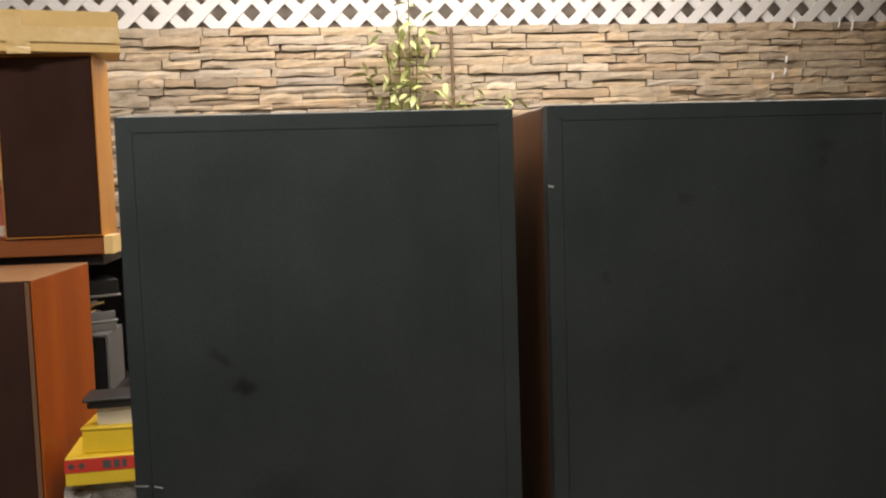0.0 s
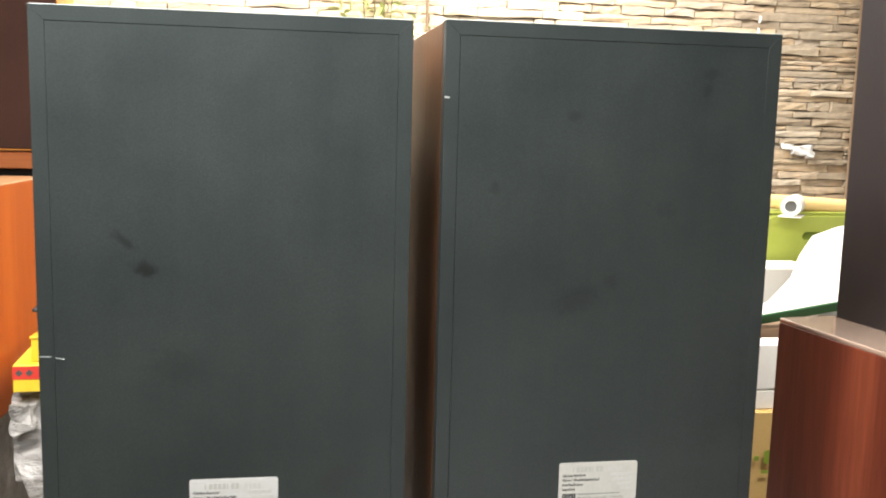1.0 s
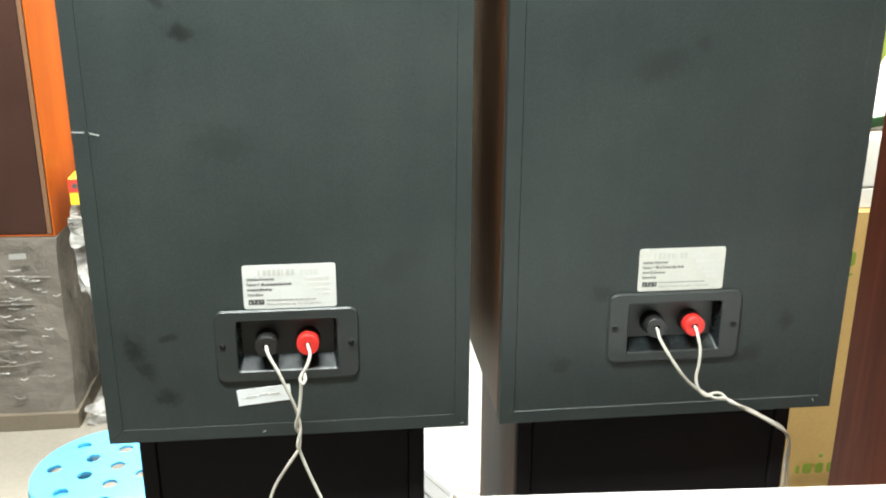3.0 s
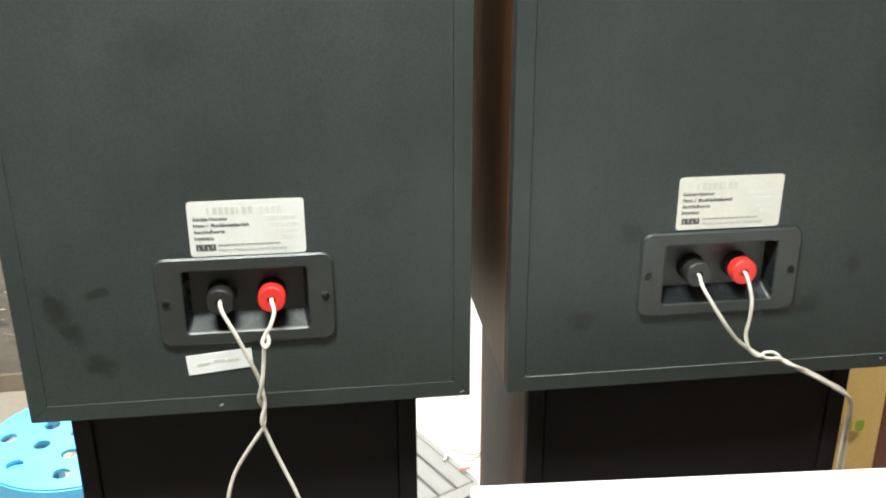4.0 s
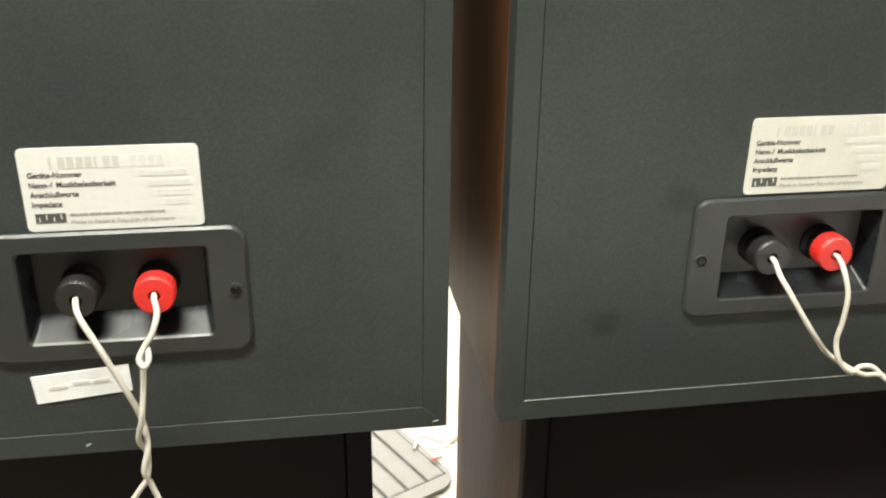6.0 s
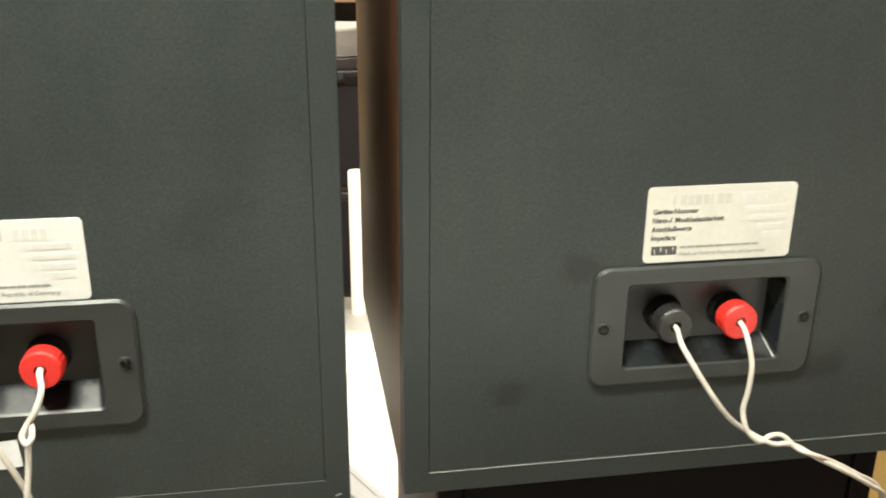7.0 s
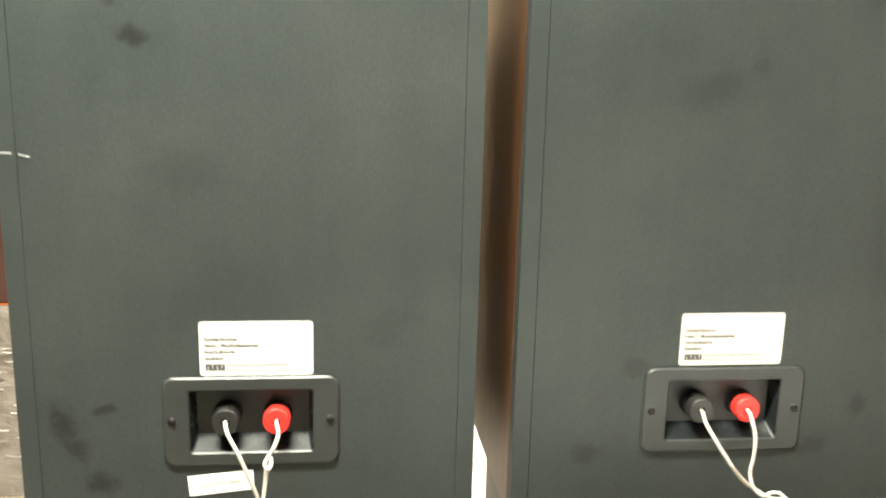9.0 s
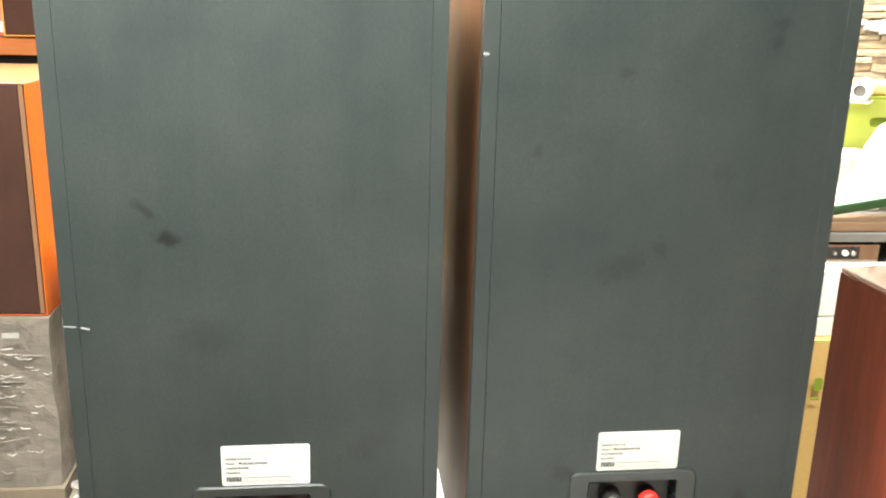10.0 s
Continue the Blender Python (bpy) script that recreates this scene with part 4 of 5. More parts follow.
# lime green folding tables on edge
def folded_table(m, label):
    s = root("folding_table", m, label, "folding table", "lime green folding tables")
    n = 5
    o, o2 = rounded(0.62, 0.31, 0.05, n), rounded(0.60, 0.29, 0.045, n)
    hole = rounded(0.10, 0.040, 0.0195, n)
    hz, hx = 0.055, -0.075
    part("panel", loft([flat_loop(o, 0.03, 0, 0.155), flat_loop(o, 0.008, 0, 0.155), flat_loop(o2, 0.0, 0, 0.155), flat_loop(hole, 0.0, hx, 0.155 + hz), flat_loop(hole, 0.03, hx, 0.155 + hz),
                        flat_loop(o, 0.03, 0, 0.155)]), M_LIME, s)
    part("handle_recess", slab([(hx + x, 0.155 + hz + z) for x, z in rounded(0.11, 0.05, 0.024, n)], 0.031, 0.036), M_LIMEDARK, s)
    part("ledge", box(-0.31, 0.31, 0.002, 0.05, 0.3105, 0.322, 0.003), M_LIME, s)
    for x in (-0.2, 0.2):
        part("foot", box(x - 0.02, x + 0.02, 0.004, 0.03, -0.025, 0.0, 0.004), M_WHITEBOX, s)
    return s


rack = root("storage_shelf", pose(2.3, 3.0, 0), "plain grey shelf unit against the stone wall", "shelf")
part("board", box(-0.7, 0.7, -0.02, 0.5, 0.70, 0.72, 0.002), M_GREY, rack)
for x in (-0.68, 0.64):
    for y in (0.0, 0.44):
        part("leg", box(x, x + 0.04, y, y + 0.04, 0, 0.70, 0.002), M_GREY, rack)
folded_table(pose(2.30, 3.00, 0.745), "lime green plastic folding table with a hand hole, on edge")
folded_table(pose(2.24, 3.07, 0.745), "lime green plastic folding table behind another one")
tube = root("cardboard_tube", pose(2.2, 3.04, 1.101), "long kraft cardboard tube lying on the green tables", "tube")
part("wall", lathe([(0.022, -0.62), (0.033, -0.62), (0.033, 0.62), (0.022, 0.62), (0.022, -0.62)], 28, pose(0, 0, 0, 0, 93.2, 0)), M_KRAFT2, tube, smooth=False)
roll = root("paper_roll", pose(2.115, 2.99, 1.098, 90, 0, -36), "short white paper roll with a dark open core", "paper roll")
part("paper", lathe([(0.026, -0.09), (0.042, -0.09), (0.044, -0.085), (0.044, 0.10), (0.026, 0.10), (0.026, -0.09)], 30), M_WHITEBOX, roll)
part("core", lathe([(0.0, 0.06), (0.0255, 0.06), (0.0255, 0.095), (0.023, 0.095), (0.023, 0.07), (0, 0.07)], 24), M_GREY, roll)
part("wrapper", box(-0.05, 0.045, -0.050, -0.0445, -0.06, 0.10, 0.001), M_WHITEBOX, roll)

# ---- left of the loudspeakers ----
# orange cabinet on a film-wrapped one
cabinet("orange_cabinet", pose(-1.160, 1.692, 0.581, 0, 0, -3.0), 0.46, 0.50, 0.646, M_ORANGE, M_GRILLE,
        "orange veneered loudspeaker with a dark brown grille on a wrapped box", frame_w=0.004, face_in=-0.001, top_m=M_TANTOP, trim=0.012)


def wrapped(m, w, d, h, label, cuts=10):
    s = root("wrapped_box", m, label, "wrapped box", "film wrapped boxes")
    bm = gridded(-w / 2, w / 2, 0, d, 0, h, cuts)
    crumple(bm, 0.012, 9, w)
    for v in bm.verts:
        v.co.z = min(max(v.co.z, 0), h)
    part("film", bm, M_FILM, s)
    rg = random.Random(int(w * 1000))
    for k in range(26):
        x, z, ln = rg.uniform(-w / 2, w / 2 - 0.1), rg.uniform(0.05, h - 0.04), rg.uniform(0.03, 0.14)
        part("crease", sweep([(x, -0.004, z), (x + ln * 0.4, -0.011, z + rg.uniform(-0.006, 0.006)), (x + ln, -0.004, z + rg.uniform(-0.012, 0.012))], 0.0022, 6, 6), M_FILM, s)
    return s


wb = wrapped(pose(-1.167, 1.67, 0, 0, 0, 1.0), 0.47, 0.55, 0.579, "box wrapped in creased grey stretch film with a small label")
band = gridded(-0.243, 0.241, -0.0175, 0.30, 0.0, 0.05, 6)
crumple(band, 0.004, 12, 2.0)
for v in band.verts:
    v.co.z = max(v.co.z, 0)
part("card_skirt", band, M_SKIRT, wb, "bare brown card at the foot")
# Short folds in the paler bag material: highlights painted onto the film.
rg = random.Random(21)
for k in range(40):
    x, z, ln = rg.gauss(0.10, 0.05), rg.uniform(0.16, 0.50), rg.uniform(0.008, 0.035)
    part("glint_fold", sweep([(x, -0.010, z), (x + ln * 0.5, -0.0165, z + rg.uniform(-0.002, 0.003)), (x + ln, -0.010, z + rg.uniform(-0.003, 0.004))], 0.0016, 6, 4), M_BAG, wb)
part("label", box(0.115, 0.160, -0.0165, -0.0155, 0.525, 0.540, 0), M_MID, wb, "small blank grey sticker")
wrapped(pose(-0.655, 1.80, 0), 0.30, 0.45, 0.61, "lower box in grey stretch film holding small boxes")
bag = root("plastic_bag", pose(-0.768, 1.72, 0.612), "crumpled clear plastic bag over a wrapped box", "plastic bag")
bm = gridded(-0.12, 0.26, -0.055, 0.20, 0, 0.062, 12)
crumple(bm, 0.028, 14, 3.0)
for v in bm.verts:
    v.co.z = max(v.co.z, 0.0) if v.co.y > 0.06 else v.co.z - 0.22 * max(0.0, 0.02 - v.co.y) / 0.075
part("film", bm, M_BAG, bag)
bm = gridded(-0.115, -0.06, -0.065, 0.03, -0.05, 0.02, 7)
crumple(bm, 0.018, 26, 8.0)
for v in bm.verts:
    v.co.z = max(v.co.z, -0.06)
part("tuft", bm, M_BAG, bag, "pale bunched film corner")

scrap = root("torn_film", pose(-0.875, 1.70, 0), "torn scrap of clear film crumpled on the floor", "plastic film")
bm = gridded(-0.02, 0.05, -0.03, 0.05, 0, 0.05, 7)
crumple(bm, 0.025, 24, 5.0)
for v in bm.verts:
    v.co.z = max(v.co.z, 0)
part("film", bm, M_BAG, scrap)
adaptor = root("mains_adaptor", pose(-0.835, 1.78, 0), "black plastic mains adaptor standing on the floor", "adaptor")
part("case", box(-0.045, 0.03, -0.03, 0.03, 0, 0.20, 0.008, seg=2), M_BLACK, adaptor)

bx = root("yellow_box", pose(-0.733, 1.685, 0.668, 0, 0, 3), "flat yellow printed carton with a red stripe", "box", "stacked boxes")
part("body", box(-0.145, 0.16, 0, 0.22, 0, 0.076, 0.002), M_YELLOW, bx)
part("stripe", box(-0.1455, 0.1605, -0.0012, -0.0004, 0.036, 0.072, 0), M_RED, bx, "red stripe")
for x, w in ((-0.048, 0.022), (-0.020, 0.016), (0.002, 0.012)):
    part("print_bar", box(x, x + w, -0.0018, -0.0013, 0.043, 0.064, 0), M_INK, bx)
for x in (-0.138, -0.112):
    part("print_bar", slab([(x, 0.054), (x + 0.010, 0.044), (x + 0.020, 0.054), (x + 0.010, 0.064)], -0.0018, -0.0013), M_INK, bx)
bx = root("yellow_box", pose(-0.713, 1.71, 0.745, 0, 0, -2), "plain yellow card box on a striped box", "box", "stacked boxes")
part("body", box(-0.125, 0.12, 0, 0.17, 0, 0.064, 0.002), M_YELLOW, bx)
part("lid", box(-0.128, 0.123, -0.003, 0.173, 0.0645, 0.070, 0.001), M_YELLOW, bx)
carton("white_carton", pose(-0.69, 1.74, 0.816), 0.22, 0.14, 0.045, M_WHITEBOX, "small white box on the yellow boxes", tape=False)
kb = root("black_tray", pose(-0.684, 1.715, 0.866, 0, 0, 4), "thin black tray with turned edges on small boxes", "tray")
part("base", box(-0.135, 0.14, 0, 0.10, 0, 0.02, 0.006, seg=2), M_BLACK, kb)
part("rim", box(-0.145, 0.15, -0.012, 0.11, 0.0205, 0.032, 0.006, seg=2), M_BLACK, kb)
sb = cabinet("small_speaker", pose(-0.998, 2.36, 0.766), 0.20, 0.24, 0.199, M_DULLGREY, M_BLACK, "small grey speaker box with a black face on a shelf", frame_w=0.008)
ga = root("grey_tuner", pose(-1.01, 2.40, 0.966, 0, 0, 30), "shallow grey metal tuner case", "tuner", "audio gear")
part("case", box(-0.12, 0.14, 0, 0.20, 0.0, 0.03, 0.002), M_DULLGREY, ga)
part("top_cover", box(-0.125, 0.145, -0.004, 0.205, 0.0305, 0.036, 0.001), M_GREY, ga)
tr = root("parts_tray", pose(-1.01, 2.41, 1.003, 0, 0, 28), "grey tray heaped with cables and small parts", "tray")
part("base", box(-0.13, 0.13, 0, 0.2, 0, 0.012, 0.002), M_DULLGREY, tr)
part("lip", box(-0.132, 0.132, -0.006, -0.0005, 0, 0.03, 0.002), M_DULLGREY, tr)
rng = random.Random(5)
for k in range(7):
    pts = [(rng.uniform(-0.11, 0.11), rng.uniform(0.02, 0.17), 0.02 + 0.045 * rng.random()) for q in range(5)]
    part("cable", sweep(pts, 0.004, 7, 5), (M_BLACK, M_KRAFT2, M_GREY)[k % 3], tr)
mo = root("monitor", pose(-1.0, 2.45, 1.080, 0, 0, 24), "black equipment case with a pale rim", "equipment")
part("body", box(-0.13, 0.13, 0, 0.17, 0.008, 0.06, 0.004), M_BLACK, mo)
part("rim", box(-0.135, 0.135, -0.006, 0.176, 0, 0.0075, 0.002), M_GREY, mo)

# sideboard, dark cabinet and carton behind
side = root("sideboard", pose(-1.22, 2.30, 0), "red mahogany sideboard with open shelf under a dark loudspeaker", "sideboard")
part("top_rail", box(-0.38, 0.345, -0.02, 0.5, 1.243, 1.300, 0.003), M_MAHOG, side)
part("end_cap", box(0.3455, 0.375, -0.022, 0.1, 1.243, 1.304, 0.002), M_KRAFT2, side, "pale unfinished end")
part("top_board", box(-0.37, 0.335, 0.01, 0.48, 1.205, 1.2425, 0.003), M_DARKBOX, side)
part("back_board", box(-0.37, 0.335, 0.481, 0.495, 0.06, 1.2425, 0.002), M_DARKBOX, side)
part("side_panel", box(-0.37, -0.345, 0.01, 0.48, 0.765, 1.2045, 0.002), M_DARKBOX, side)
part("corner_post", box(0.30, 0.335, 0.44, 0.48, 0.765, 1.2045, 0.002), M_DARKBOX, side)
part("cupboard", box(-0.37, 0.335, 0.01, 0.48, 0.06, 0.7645, 0.003), M_DARKBOX, side)
part("plinth", box(-0.35, 0.32, 0.03, 0.46, 0, 0.0595, 0.002), M_DARKBOX, side)
cabinet("dark_loudspeaker", pose(-1.024, 2.27, 1.304), 0.30, 0.22, 0.580, M_TANWOOD, M_GRILLE, "tall dark grilled loudspeaker with orange veneered sides", frame_w=0.004, face_in=-0.003)
c = carton("cardboard_carton", pose(-1.09, 2.20, 1.888, 0, 0, 11), 0.62, 0.20, 0.125, M_KRAFT2, "flat kraft carton with shiny tape on a dark loudspeaker")
bm = gridded(-0.02, 0.05, -0.008, 0.0, -0.008, 0.035, 3)
crumple(bm, 0.004, 60, 1)
part("tape_end", bm, M_TAPE, c)
for z0, z1, lean in ((0.030, 0.078, 0.4),):
    bm = gridded(-0.28, 0.312, -0.0075, -0.0062, z0, z1, 8)
    crumple(bm, 0.0012, 30, z0 * 90)
    o = part("tape", bm, M_TAPE, c, "shiny packing tape")
    o.rotation_euler.y = radians(lean)

jar = root("jar", pose(-1.256, 2.36, 1.301), "faded red plastic jar with a pale band on the sideboard", "jar")
part("body", lathe([(0, 0.0), (0.062, 0.0), (0.066, 0.006), (0.066, 0.13), (0.05, 0.15), (0.0, 0.15)], 28), M_PINK, jar)
part("band", lathe([(0.0665, 0.012), (0.068, 0.012), (0.068, 0.045), (0.0665, 0.045)], 28), M_WHITEBOX, jar, "pale paper band")
part("lid", lathe([(0, 0.1505), (0.052, 0.1505), (0.052, 0.175), (0.048, 0.18), (0, 0.18)], 28), M_PINK, jar)

# blue stool
stool = root("stool", pose(-0.575, 0.765, 0), "low round light blue plastic stool with a holed seat", "stool")
RS, HS = 0.157, 0.40
ring = [Vector((RS * math.cos(2 * math.pi * k / 56), RS * math.sin(2 * math.pi * k / 56))) for k in range(56)]
centres = [(0.0, 0.0)] + [(0.062 * math.cos(a), 0.062 * math.sin(a)) for a in (0.5, 1.55, 2.6, 3.64, 4.7, 5.74)] + \
          [(0.118 * math.cos(a), 0.118 * math.sin(a)) for a in (0.0, 0.79, 1.57, 2.36, 3.14, 3.93, 4.71, 5.5)]
pts, loops = list(ring), [list(range(56))]
for cx, cy in centres:
    loops.append(list(range(len(pts), len(pts) + 16)))
    pts += [Vector((cx + 0.0145 * math.cos(2 * math.pi * k / 16), cy + 0.0145 * math.sin(2 * math.pi * k / 16))) for k in range(16)]
edges = [(lp[k], lp[(k + 1) % len(lp)]) for lp in loops for k in range(len(lp))]
vs, _, fs, *_ = delaunay_2d_cdt(pts, edges, [], 1, 1e-6)
fs = [f for f in fs if all((sum((vs[q] for q in f), Vector((0, 0))) / len(f) - Vector(cc)).length > 0.0135 for cc in centres)]
bm = bmesh.new()
top = [bm.verts.new((v.x, v.y, HS - 0.004 * (v.length / RS) ** 4)) for v in vs]
for f in fs:
    bm.faces.new([top[q] for q in f])
grown = bmesh.ops.extrude_face_region(bm, geom=bm.faces[:])
for v in grown["geom"]:
    if isinstance(v, bmesh.types.BMVert):
        v.co.z -= 0.006
part("seat", bm, M_BLUE, stool)
part("skirt", lathe([(RS - 0.004, HS - 0.006), (RS + 0.002, HS - 0.008), (RS + 0.006, HS - 0.045), (RS + 0.003, HS - 0.045), (RS - 0.004, HS - 0.010), (RS - 0.004, HS - 0.006)], 56), M_BLUE, stool)
for k in range(4):
    a = math.pi / 4 + k * math.pi / 2
    part("leg", loft([[(math.cos(a) * q + dx, math.sin(a) * q + dy, z) for dx, dy in ((-0.02, -0.02), (0.02, -0.02), (0.02, 0.02), (-0.02, 0.02))]
                      for q, z in ((0.12, HS - 0.0105), (0.16, 0))], True, True), M_BLUE, stool)
part("brace", lathe([(0.125, 0.20), (0.14, 0.20), (0.14, 0.225), (0.125, 0.225), (0.125, 0.20)], 36), M_BLUE, stool)

# ---- seen between the loudspeakers ----
sub = root("subwoofer", pose(0.02, 2.31, 0), "large black brown subwoofer standing on the floor", "loudspeaker", "stacked subwoofers")
part("body", box(-0.30, 0.30, 0, 0.42, 0.0, 0.355, 0.004), M_DARKBOX, sub)
part("grille", box(-0.28, 0.28, -0.012, -0.0005, 0.02, 0.335, 0.005), M_STANDBACK, sub)
copy_thing(sub, pose(0.02, 2.315, 0.357))
lid = root("grey_case", pose(0.02, 2.28, 0.714), "flat black equipment case on the subwoofers", "case")
part("body", box(-0.26, 0.26, 0, 0.34, 0, 0.022, 0.006, seg=2), M_STANDBACK, lid)
part("strap", box(0.05, 0.075, -0.004, -0.0005, 0.0, 0.022, 0.001), M_BLACK, lid)
dark = root("dark_cloth", pose(0.02, 2.31, 0.737), "folded dark brown cloth on a black case", "cloth")
bm = gridded(-0.22, 0.22, -0.005, 0.24, 0, 0.034, 9)
crumple(bm, 0.010, 14, 4)
for v in bm.verts:
    v.co.z = min(max(v.co.z, 0), 0.034)
part("fold", bm, M_DARKBOX, dark, smooth=True)
bagw = root("white_bag", pose(0.02, 2.36, 0.772), "pale soft cloth bag lying on a dark cloth", "bag")
bm = gridded(-0.2, 0.2, -0.03, 0.16, 0, 0.082, 10)
crumple(bm, 0.022, 7, 9)
for v in bm.verts:
    v.co.z = max(v.co.z, 0)
part("cloth", bm, M_CLOTH, bagw, smooth=True)
gr = root("equipment_rack", pose(0.02, 2.75, 0), "dark rack with a dull brown shelf edge", "rack")
for x in (-0.5, 0.46):
    part("upright", box(x, x + 0.04, 0, 0.4, 0, 1.3, 0.003), M_BLACK, gr)
part("shelf", box(-0.459, 0.459, 0, 0.4, 0.880, 0.920, 0.003), M_DARKBOX, gr)
part("shelf_edge", box(-0.459, 0.459, -0.006, -0.0005, 0.885, 0.918, 0.001), M_PLANK, gr, "dull brown shelf edge")
part("shelf", box(-0.459, 0.459, 0, 0.4, 1.20, 1.23, 0.003), M_BLACK, gr)
part("back_board", box(-0.459, 0.459, 0.402, 0.412, 0.1, 1.28, 0.001), M_DARKBOX, gr)
pole = root("white_tube", pose(0.118, 2.18, 0), "white paper roll standing upright on the floor", "tube")
part("wall", lathe([(0.016, 0), (0.022, 0), (0.022, 0.458), (0.020, 0.462), (0.016, 0.460), (0.016, 0)], 22), M_WHITEBOX, pole)

sheet = root("plastic_sheet", pose(0.14, 1.59, 0.0), "creased white plastic sheet spread on the floor", "plastic sheet")
bm = bmesh.new()
bmesh.ops.create_grid(bm, x_segments=60, y_segments=70, size=0.5)
for v in bm.verts:
    gx, gy = v.co.x, v.co.y
    v.co.x *= 1.1
    v.co.y *= 1.24
    edge = 0.03 * noise.noise(v.co * 6)
    v.co.x += edge
    v.co.y += 0.03 * noise.noise(v.co * 5 + Vector((9, 0, 0)))
    q = v.co * 5
    rim = min(1.0, 8.0 * (0.5 - max(abs(gx), abs(gy))))
    full = 0.12 + 0.88 * min(1.0, max(0.0, (v.co.y + 0.02) / 0.25))
    v.co.z = 0.0015 + max(rim, 0.0) * full * (0.006 + 0.022 * abs(noise.noise(q)) + 0.008 * abs(noise.noise(q * 3.1)))
part("film", bm, M_SHEET, sheet, smooth=True)
for nm, x, y, mt, w in (("wrapper", 0.005, 2.20, M_PINK, 0.012), ("wrapper", 0.03, 2.03, M_SHEET, 0.03)):
    sc = root(nm, pose(x, y, 0.03, 0, 0, 40 * w), "crumpled coloured scrap of packaging on the sheet", "wrapper", "packaging scraps")
    bm = gridded(-w, w, -w, w, -0.006, 0.008, 5)
    crumple(bm, 0.012, 40, x * 30)
    part("paper", bm, mt, sc)

# ribbed rubber mat with rounded corners
mat_turn = math.degrees(math.atan2(0.235, -0.125)) - 90
rm = root("rubber_mat", pose(0.195, 1.055, 0.009, 0, 0, mat_turn), "grey ribbed rubber mat with rounded corners on the plastic sheet", "mat")
bm = bmesh.new()
base = [(x - 0.30, z + 0.32) for x, z in rounded(0.60, 0.64, 0.05, 6)]
part("base", loft([[(x, y, 0.0) for x, y in base], [(x, y, 0.006) for x, y in base]], True, True), M_RUBBER, rm)
arc = [(-0.0235 + 0.047 * k / 8, 0.0062 + 0.0042 * math.sin(math.pi * k / 8) ** 0.8) for k in range(9)]
arc = [(-0.0235, 0.0061)] + arc[1:-1] + [(0.0235, 0.0061)]
rib = loft([[(x, y, 0.0061 + (z - 0.0061) * q) for x, z in arc] for y, q in ((0.034, 0.15), (0.042, 0.75), (0.054, 1.0), (0.586, 1.0), (0.598, 0.75), (0.606, 0.15))], True, True)
r0 = part("rib", rib, M_RUBBER, rm, smooth=True)
r0.location.x = -0.036
for k in range(1, 12):
    o = r0.copy()
    scene.collection.objects.link(o)
    o.location.x = -0.036 - k * 0.048
cab = root("thin_cable", pose(0, 0, 0), "thin white cable with a red plug on the mat", "cable")
part("lead", sweep([(0.11, 1.16, 0.024), (0.13, 1.20, 0.026), (0.18, 1.19, 0.016), (0.24, 1.23, 0.008), (0.33, 1.22, 0.008)], 0.003, 8), M_WIRE, cab)
part("plug", sweep([(0.142, 1.118, 0.025), (0.160, 1.124, 0.024), (0.165, 1.126, 0.023)], 0.004, 10), M_PINK, cab)

# ---- plant against the stone wall ----
plant = root("climbing_plant", pose(0.30, WALL_Y - 0.09, 0), "pale green leafy climbing plant against the stone wall", "plant")
rng = random.Random(11)
stems = []
for k, (dx, top) in enumerate(((-0.04, 2.30), (0.02, 2.36), (0.06, 2.18), (-0.10, 2.12))):
    pts = [(0.0, 0, 0), (0.02 * k, -0.01, 0.7), (dx * 0.3, 0.0, 1.4), (dx * 0.7, -0.02, 1.8), (dx, -0.03, top)]
    part("stem", sweep(pts, 0.007, 7, 6, 0.45), M_STEM, plant)
    stems.append(glide(pts, 10))


def leaf_mesh(size):
    bm = bmesh.new()
    rows = [(0.0, 0.02), (0.2, 0.26), (0.45, 0.34), (0.7, 0.24), (0.9, 0.09), (1.0, 0.0)]
    left, mid, right = [], [], []
    for t, w in rows:
        z = -0.28 * t * t * size
        mid.append(bm.verts.new((0, t * size, z)))
        left.append(bm.verts.new((-w * size * 0.6, t * size, z + 0.10 * w * size)))
        right.append(bm.verts.new((w * size * 0.6, t * size, z + 0.10 * w * size)))
    for a, b in ((left, mid), (mid, right)):
        for i in range(len(rows) - 1):
            bm.faces.new((a[i], b[i], b[i + 1], a[i + 1]))
    me = bpy.data.meshes.new("leaf")
    bm.to_mesh(me)
    bm.free()
    me.materials.append(M_LEAF)
    return me


LEAVES = [leaf_mesh(s) for s in (0.06, 0.08, 0.048)]
for k in range(230):
    st = stems[k % 4]
    q = st[rng.randint(int(len(st) * 0.72), len(st) - 1)]
    o = new("leaf", LEAVES[k % 3])
    o.parent = plant
    a = rng.uniform(0, 360)
    low = k % 3 == 2
    if low:
        q = Vector((rng.uniform(0.02, 0.62), -0.03, rng.uniform(1.76, 1.90)))
    o.matrix_basis = pose(q.x + rng.gauss(0, 0.075), q.y + rng.uniform(-0.05, 0.03), q.z + rng.uniform(-0.08, 0.05), rng.uniform(-60, 20), rng.uniform(-30, 30), a)

# ---- floor tiles ----
TILE = 0.60
me = bpy.data.meshes.new("tile")
bm = box(-TILE / 2 + 0.002, TILE / 2 - 0.002, -TILE / 2 + 0.002, TILE / 2 - 0.002, -0.004, 0.0, 0.0012)
bm.to_mesh(me)
bm.free()
me.materials.append(M_TILE)
for i in range(-5, 6):
    for j in range(-6, 7):
        o = new("tile", me)
        o.parent = floor
        o.location = (i * TILE + 0.12, j * TILE + 0.28, 0)

# ---- ledgestones ----
rng = random.Random(3)
STONES = {}


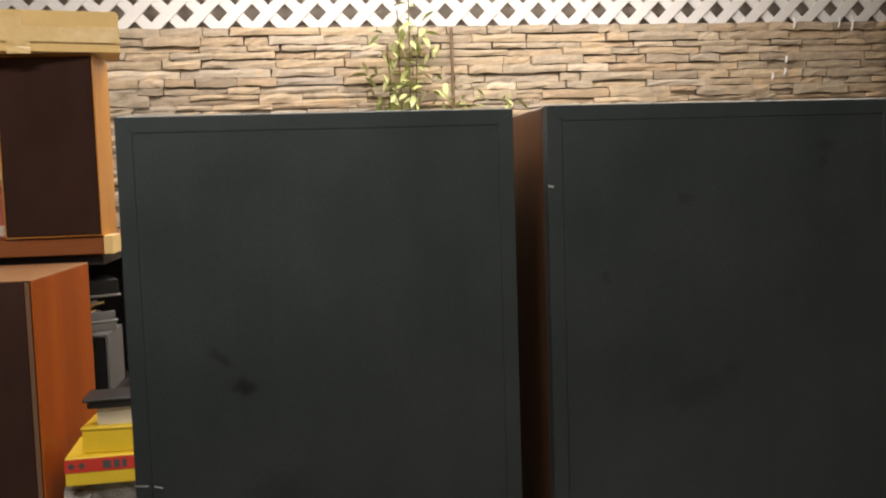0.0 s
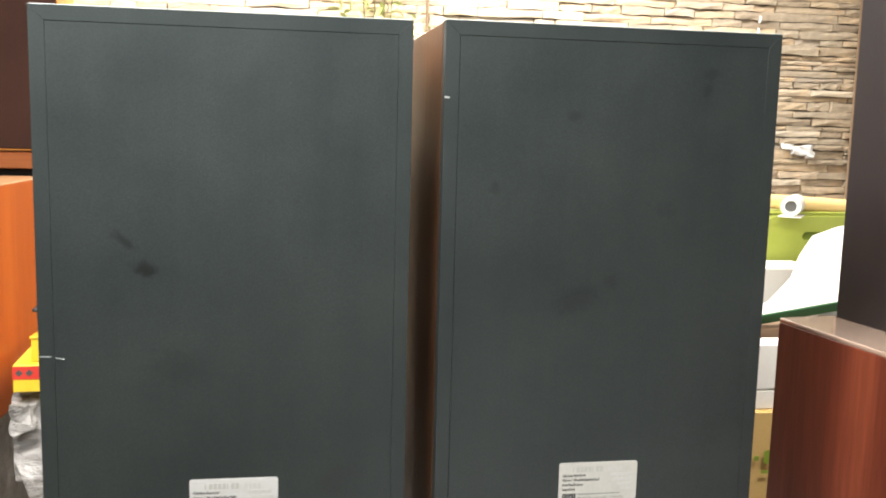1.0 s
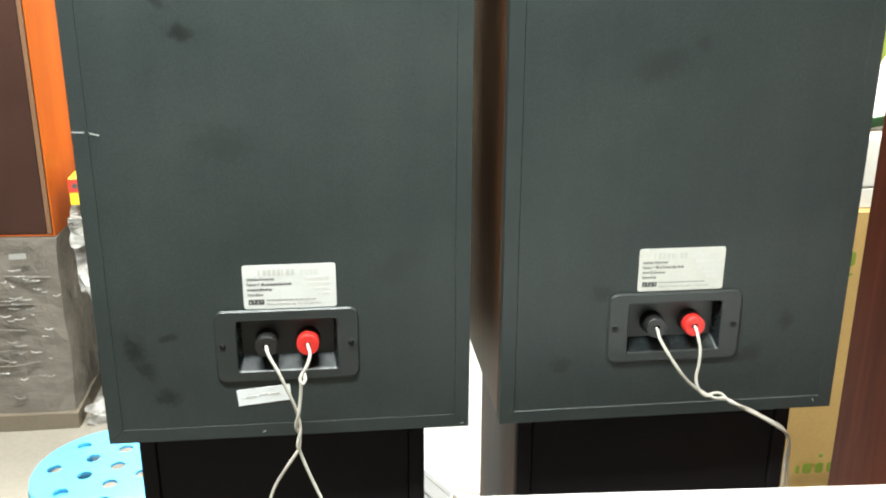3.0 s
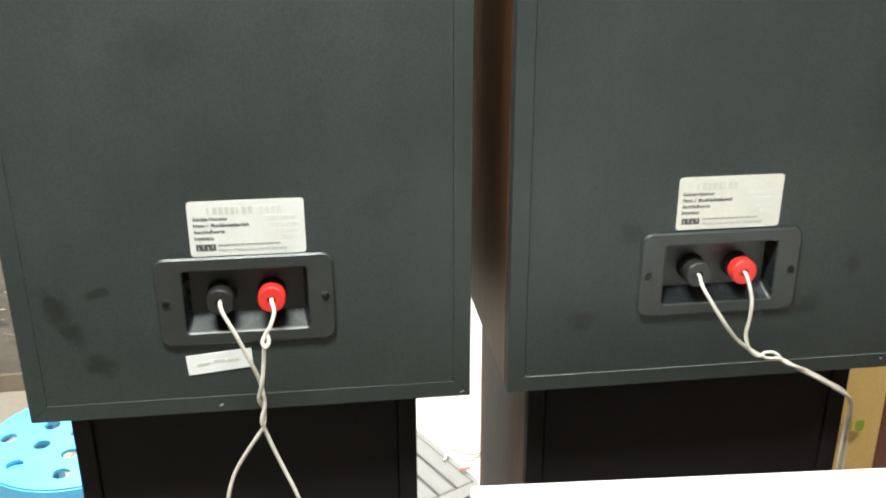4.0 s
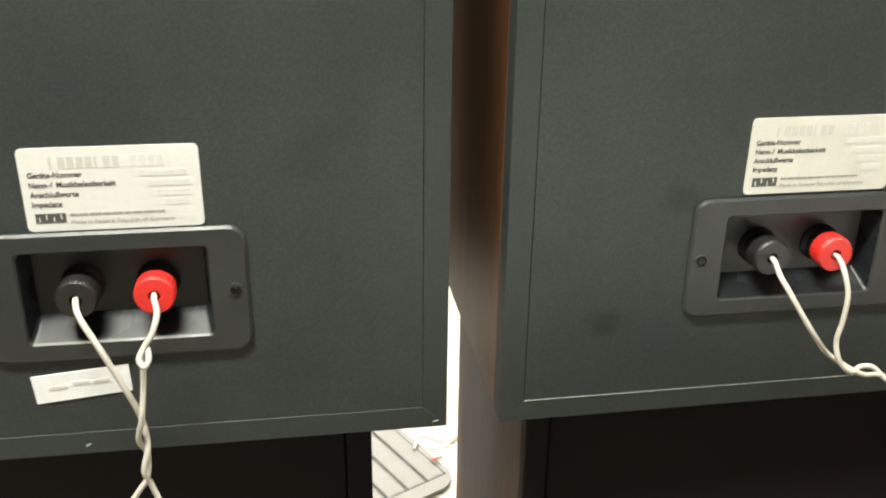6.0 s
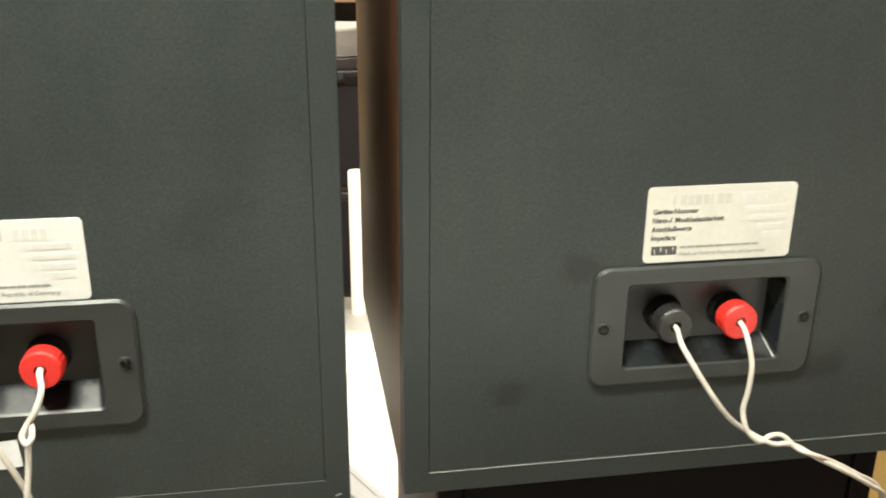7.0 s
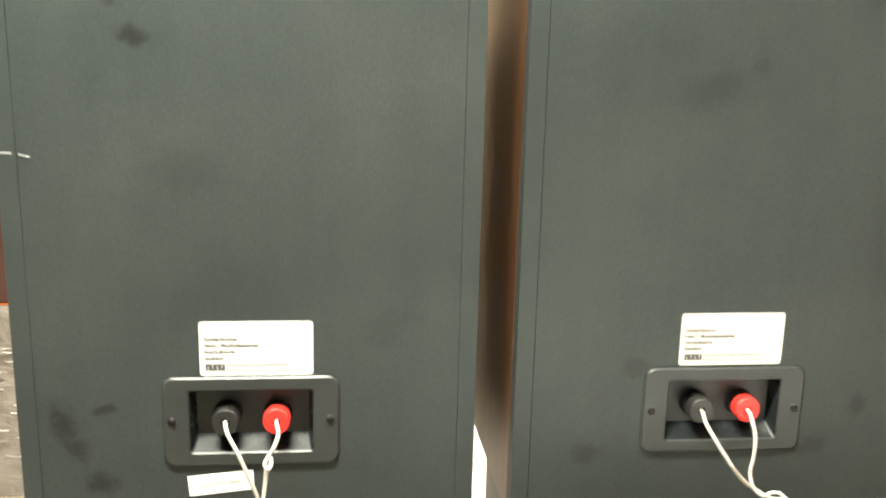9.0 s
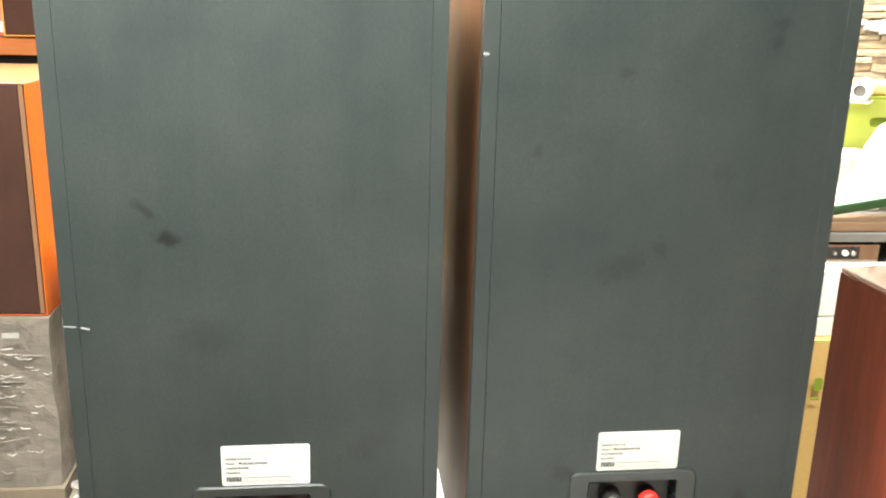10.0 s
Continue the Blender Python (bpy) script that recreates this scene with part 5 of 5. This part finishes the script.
def stone_shape(ln, ht, key):
    """One split stone with an uneven face, its foot on the wall's face."""
    r = random.Random(key)
    d = r.uniform(0.010, 0.036)
    nx, nz = 4, 2
    vs, fs = [], []
    for iz in range(nz + 1):
        for ix in range(nx + 1):
            e = ix in (0, nx) or iz in (0, nz)
            x = (ix / nx - 0.5) * ln + (r.uniform(-0.5, 0.5) * 0.006)
            z = (iz / nz - 0.5) * ht + (r.uniform(-0.5, 0.5) * ht * 0.26)
            y = -d + (r.uniform(0, 0.006) if e else r.uniform(-0.005, 0.003))
            vs.append((x, y, z))
    w = nx + 1
    for iz in range(nz):
        for ix in range(nx):
            a = iz * w + ix
            fs.append((a, a + 1, a + w + 1, a + w))
    ring = list(range(nx + 1)) + [w * k + nx for k in range(1, nz + 1)] + [w * nz + k for k in range(nx - 1, -1, -1)] + [w * k for k in range(nz - 1, 0, -1)]
    n0 = len(vs)
    vs += [(vs[k][0], 0.002, vs[k][2]) for k in ring]
    for k in range(len(ring)):
        k2 = (k + 1) % len(ring)
        fs.append((ring[k2], ring[k], n0 + k, n0 + k2))
    return vs, fs


rest_v, rest_f, count = [], [], 0
z = 0.0
while z < WALL_TOP - 0.012:
    ht = min(rng.choice((0.027, 0.032, 0.038, 0.045, 0.052)), WALL_TOP - z)
    x = -3.2 + rng.uniform(-0.1, 0.0)
    while x < 3.6:
        ln = rng.choice((0.13, 0.17, 0.21, 0.25, 0.31, 0.40)) * rng.uniform(0.85, 1.15)
        split = rng.random() < 0.18 and ht > 0.050
        for part_h, dz in (((ht * 0.5, -ht * 0.25), (ht * 0.5, ht * 0.25)) if split else ((ht, 0),)):
            cx, cz = x + ln / 2, z + ht / 2 + dz
            near = (1.93 < cz and -0.95 < cx < 2.3) or (1.28 < cz and 2.35 < cx < 2.95)
            key = (round(ln, 2), round(part_h, 3), rng.randint(0, 5))
            if near and count < 300:
                if key not in STONES:
                    vs, fs = stone_shape(key[0] - 0.006, key[1] - 0.005, str(key))
                    sm = bpy.data.meshes.new("stone")
                    sm.from_pydata(vs, [], fs)
                    sm.materials.append(M_STONE)
                    STONES[key] = sm
                o = new("stone", STONES[key])
                o.parent = wall_stone
                o.location = (cx, WALL_Y, cz)
                count += 1
            else:
                vs, fs = stone_shape(ln - 0.004, part_h - 0.003, str(key) + str(len(rest_f)))
                n0 = len(rest_v)
                rest_v += [(a + cx, b + WALL_Y, c_ + cz) for a, b, c_ in vs]
                rest_f += [tuple(q + n0 for q in f) for f in fs]
        x += ln
    z += ht
sm = bpy.data.meshes.new("stones")
sm.from_pydata(rest_v, [], rest_f)
sm.materials.append(M_STONE)
ob = new("stones", sm)
ob.parent = wall_stone
tagged(ob, kind="stuff")
# stones of the pillar and white paint drips
pv, pf, z = [], [], 0.0
while z < WALL_TOP:
    ht = rng.choice((0.038, 0.05, 0.062, 0.08))
    x = 2.965
    while x < 3.5:
        ln = rng.choice((0.08, 0.14, 0.22, 0.3))
        vs, fs = stone_shape(ln - 0.004, ht - 0.004, str((round(z, 3), round(x, 3))))
        n0 = len(pv)
        pv += [(a + x + ln / 2, b + WALL_Y - 0.14, c_ + z + ht / 2) for a, b, c_ in vs]
        pf += [tuple(q + n0 for q in f) for f in fs]
        x += ln
    z += ht
sm = bpy.data.meshes.new("stones")
sm.from_pydata(pv, [], pf)
sm.materials.append(M_RUSTSTONE)
ob = new("stones", sm)
ob.parent = pillar
for x, z, ln, wd, host, y in ((2.426, 2.205, 0.05, 0.012, wall_stone, 3.948), (2.379, 2.02, 0.03, 0.013, wall_stone, 3.948), (2.372, 1.955, 0.03, 0.012, wall_stone, 3.948),
                              (2.30, 1.93, 0.03, 0.012, wall_stone, 3.948), (2.686, 2.205, 0.05, 0.01, wall_stone, 3.948), (2.763, 2.19, 0.07, 0.012, wall_stone, 3.948),
                              (3.02, 2.03, 0.17, 0.018, pillar, 3.826), (3.01, 1.80, 0.07, 0.014, pillar, 3.826)):
    bm = sweep([(x, y, z + ln), (x + 0.002, y - 0.002, z + ln * 0.5), (x - 0.001, y - 0.001, z), (x, y + 0.006, z - 0.004)], wd / 2, 7, 6)
    part("paint_drip", bm, M_LATTICE, host)
for x, z, w, h in ((2.685, 1.327, 0.125, 0.052), (2.60, 1.345, 0.07, 0.03), (2.735, 1.30, 0.05, 0.03)):
    bm = gridded(-w / 2, w / 2, -0.004, 0.012, -h / 2, h / 2, 6)
    crumple(bm, 0.012, 40, x * 9)
    o = part("paint_patch", bm, M_LATTICE, wall_stone, "spilt white paint", True)
    o.location = (x, 3.948, z)
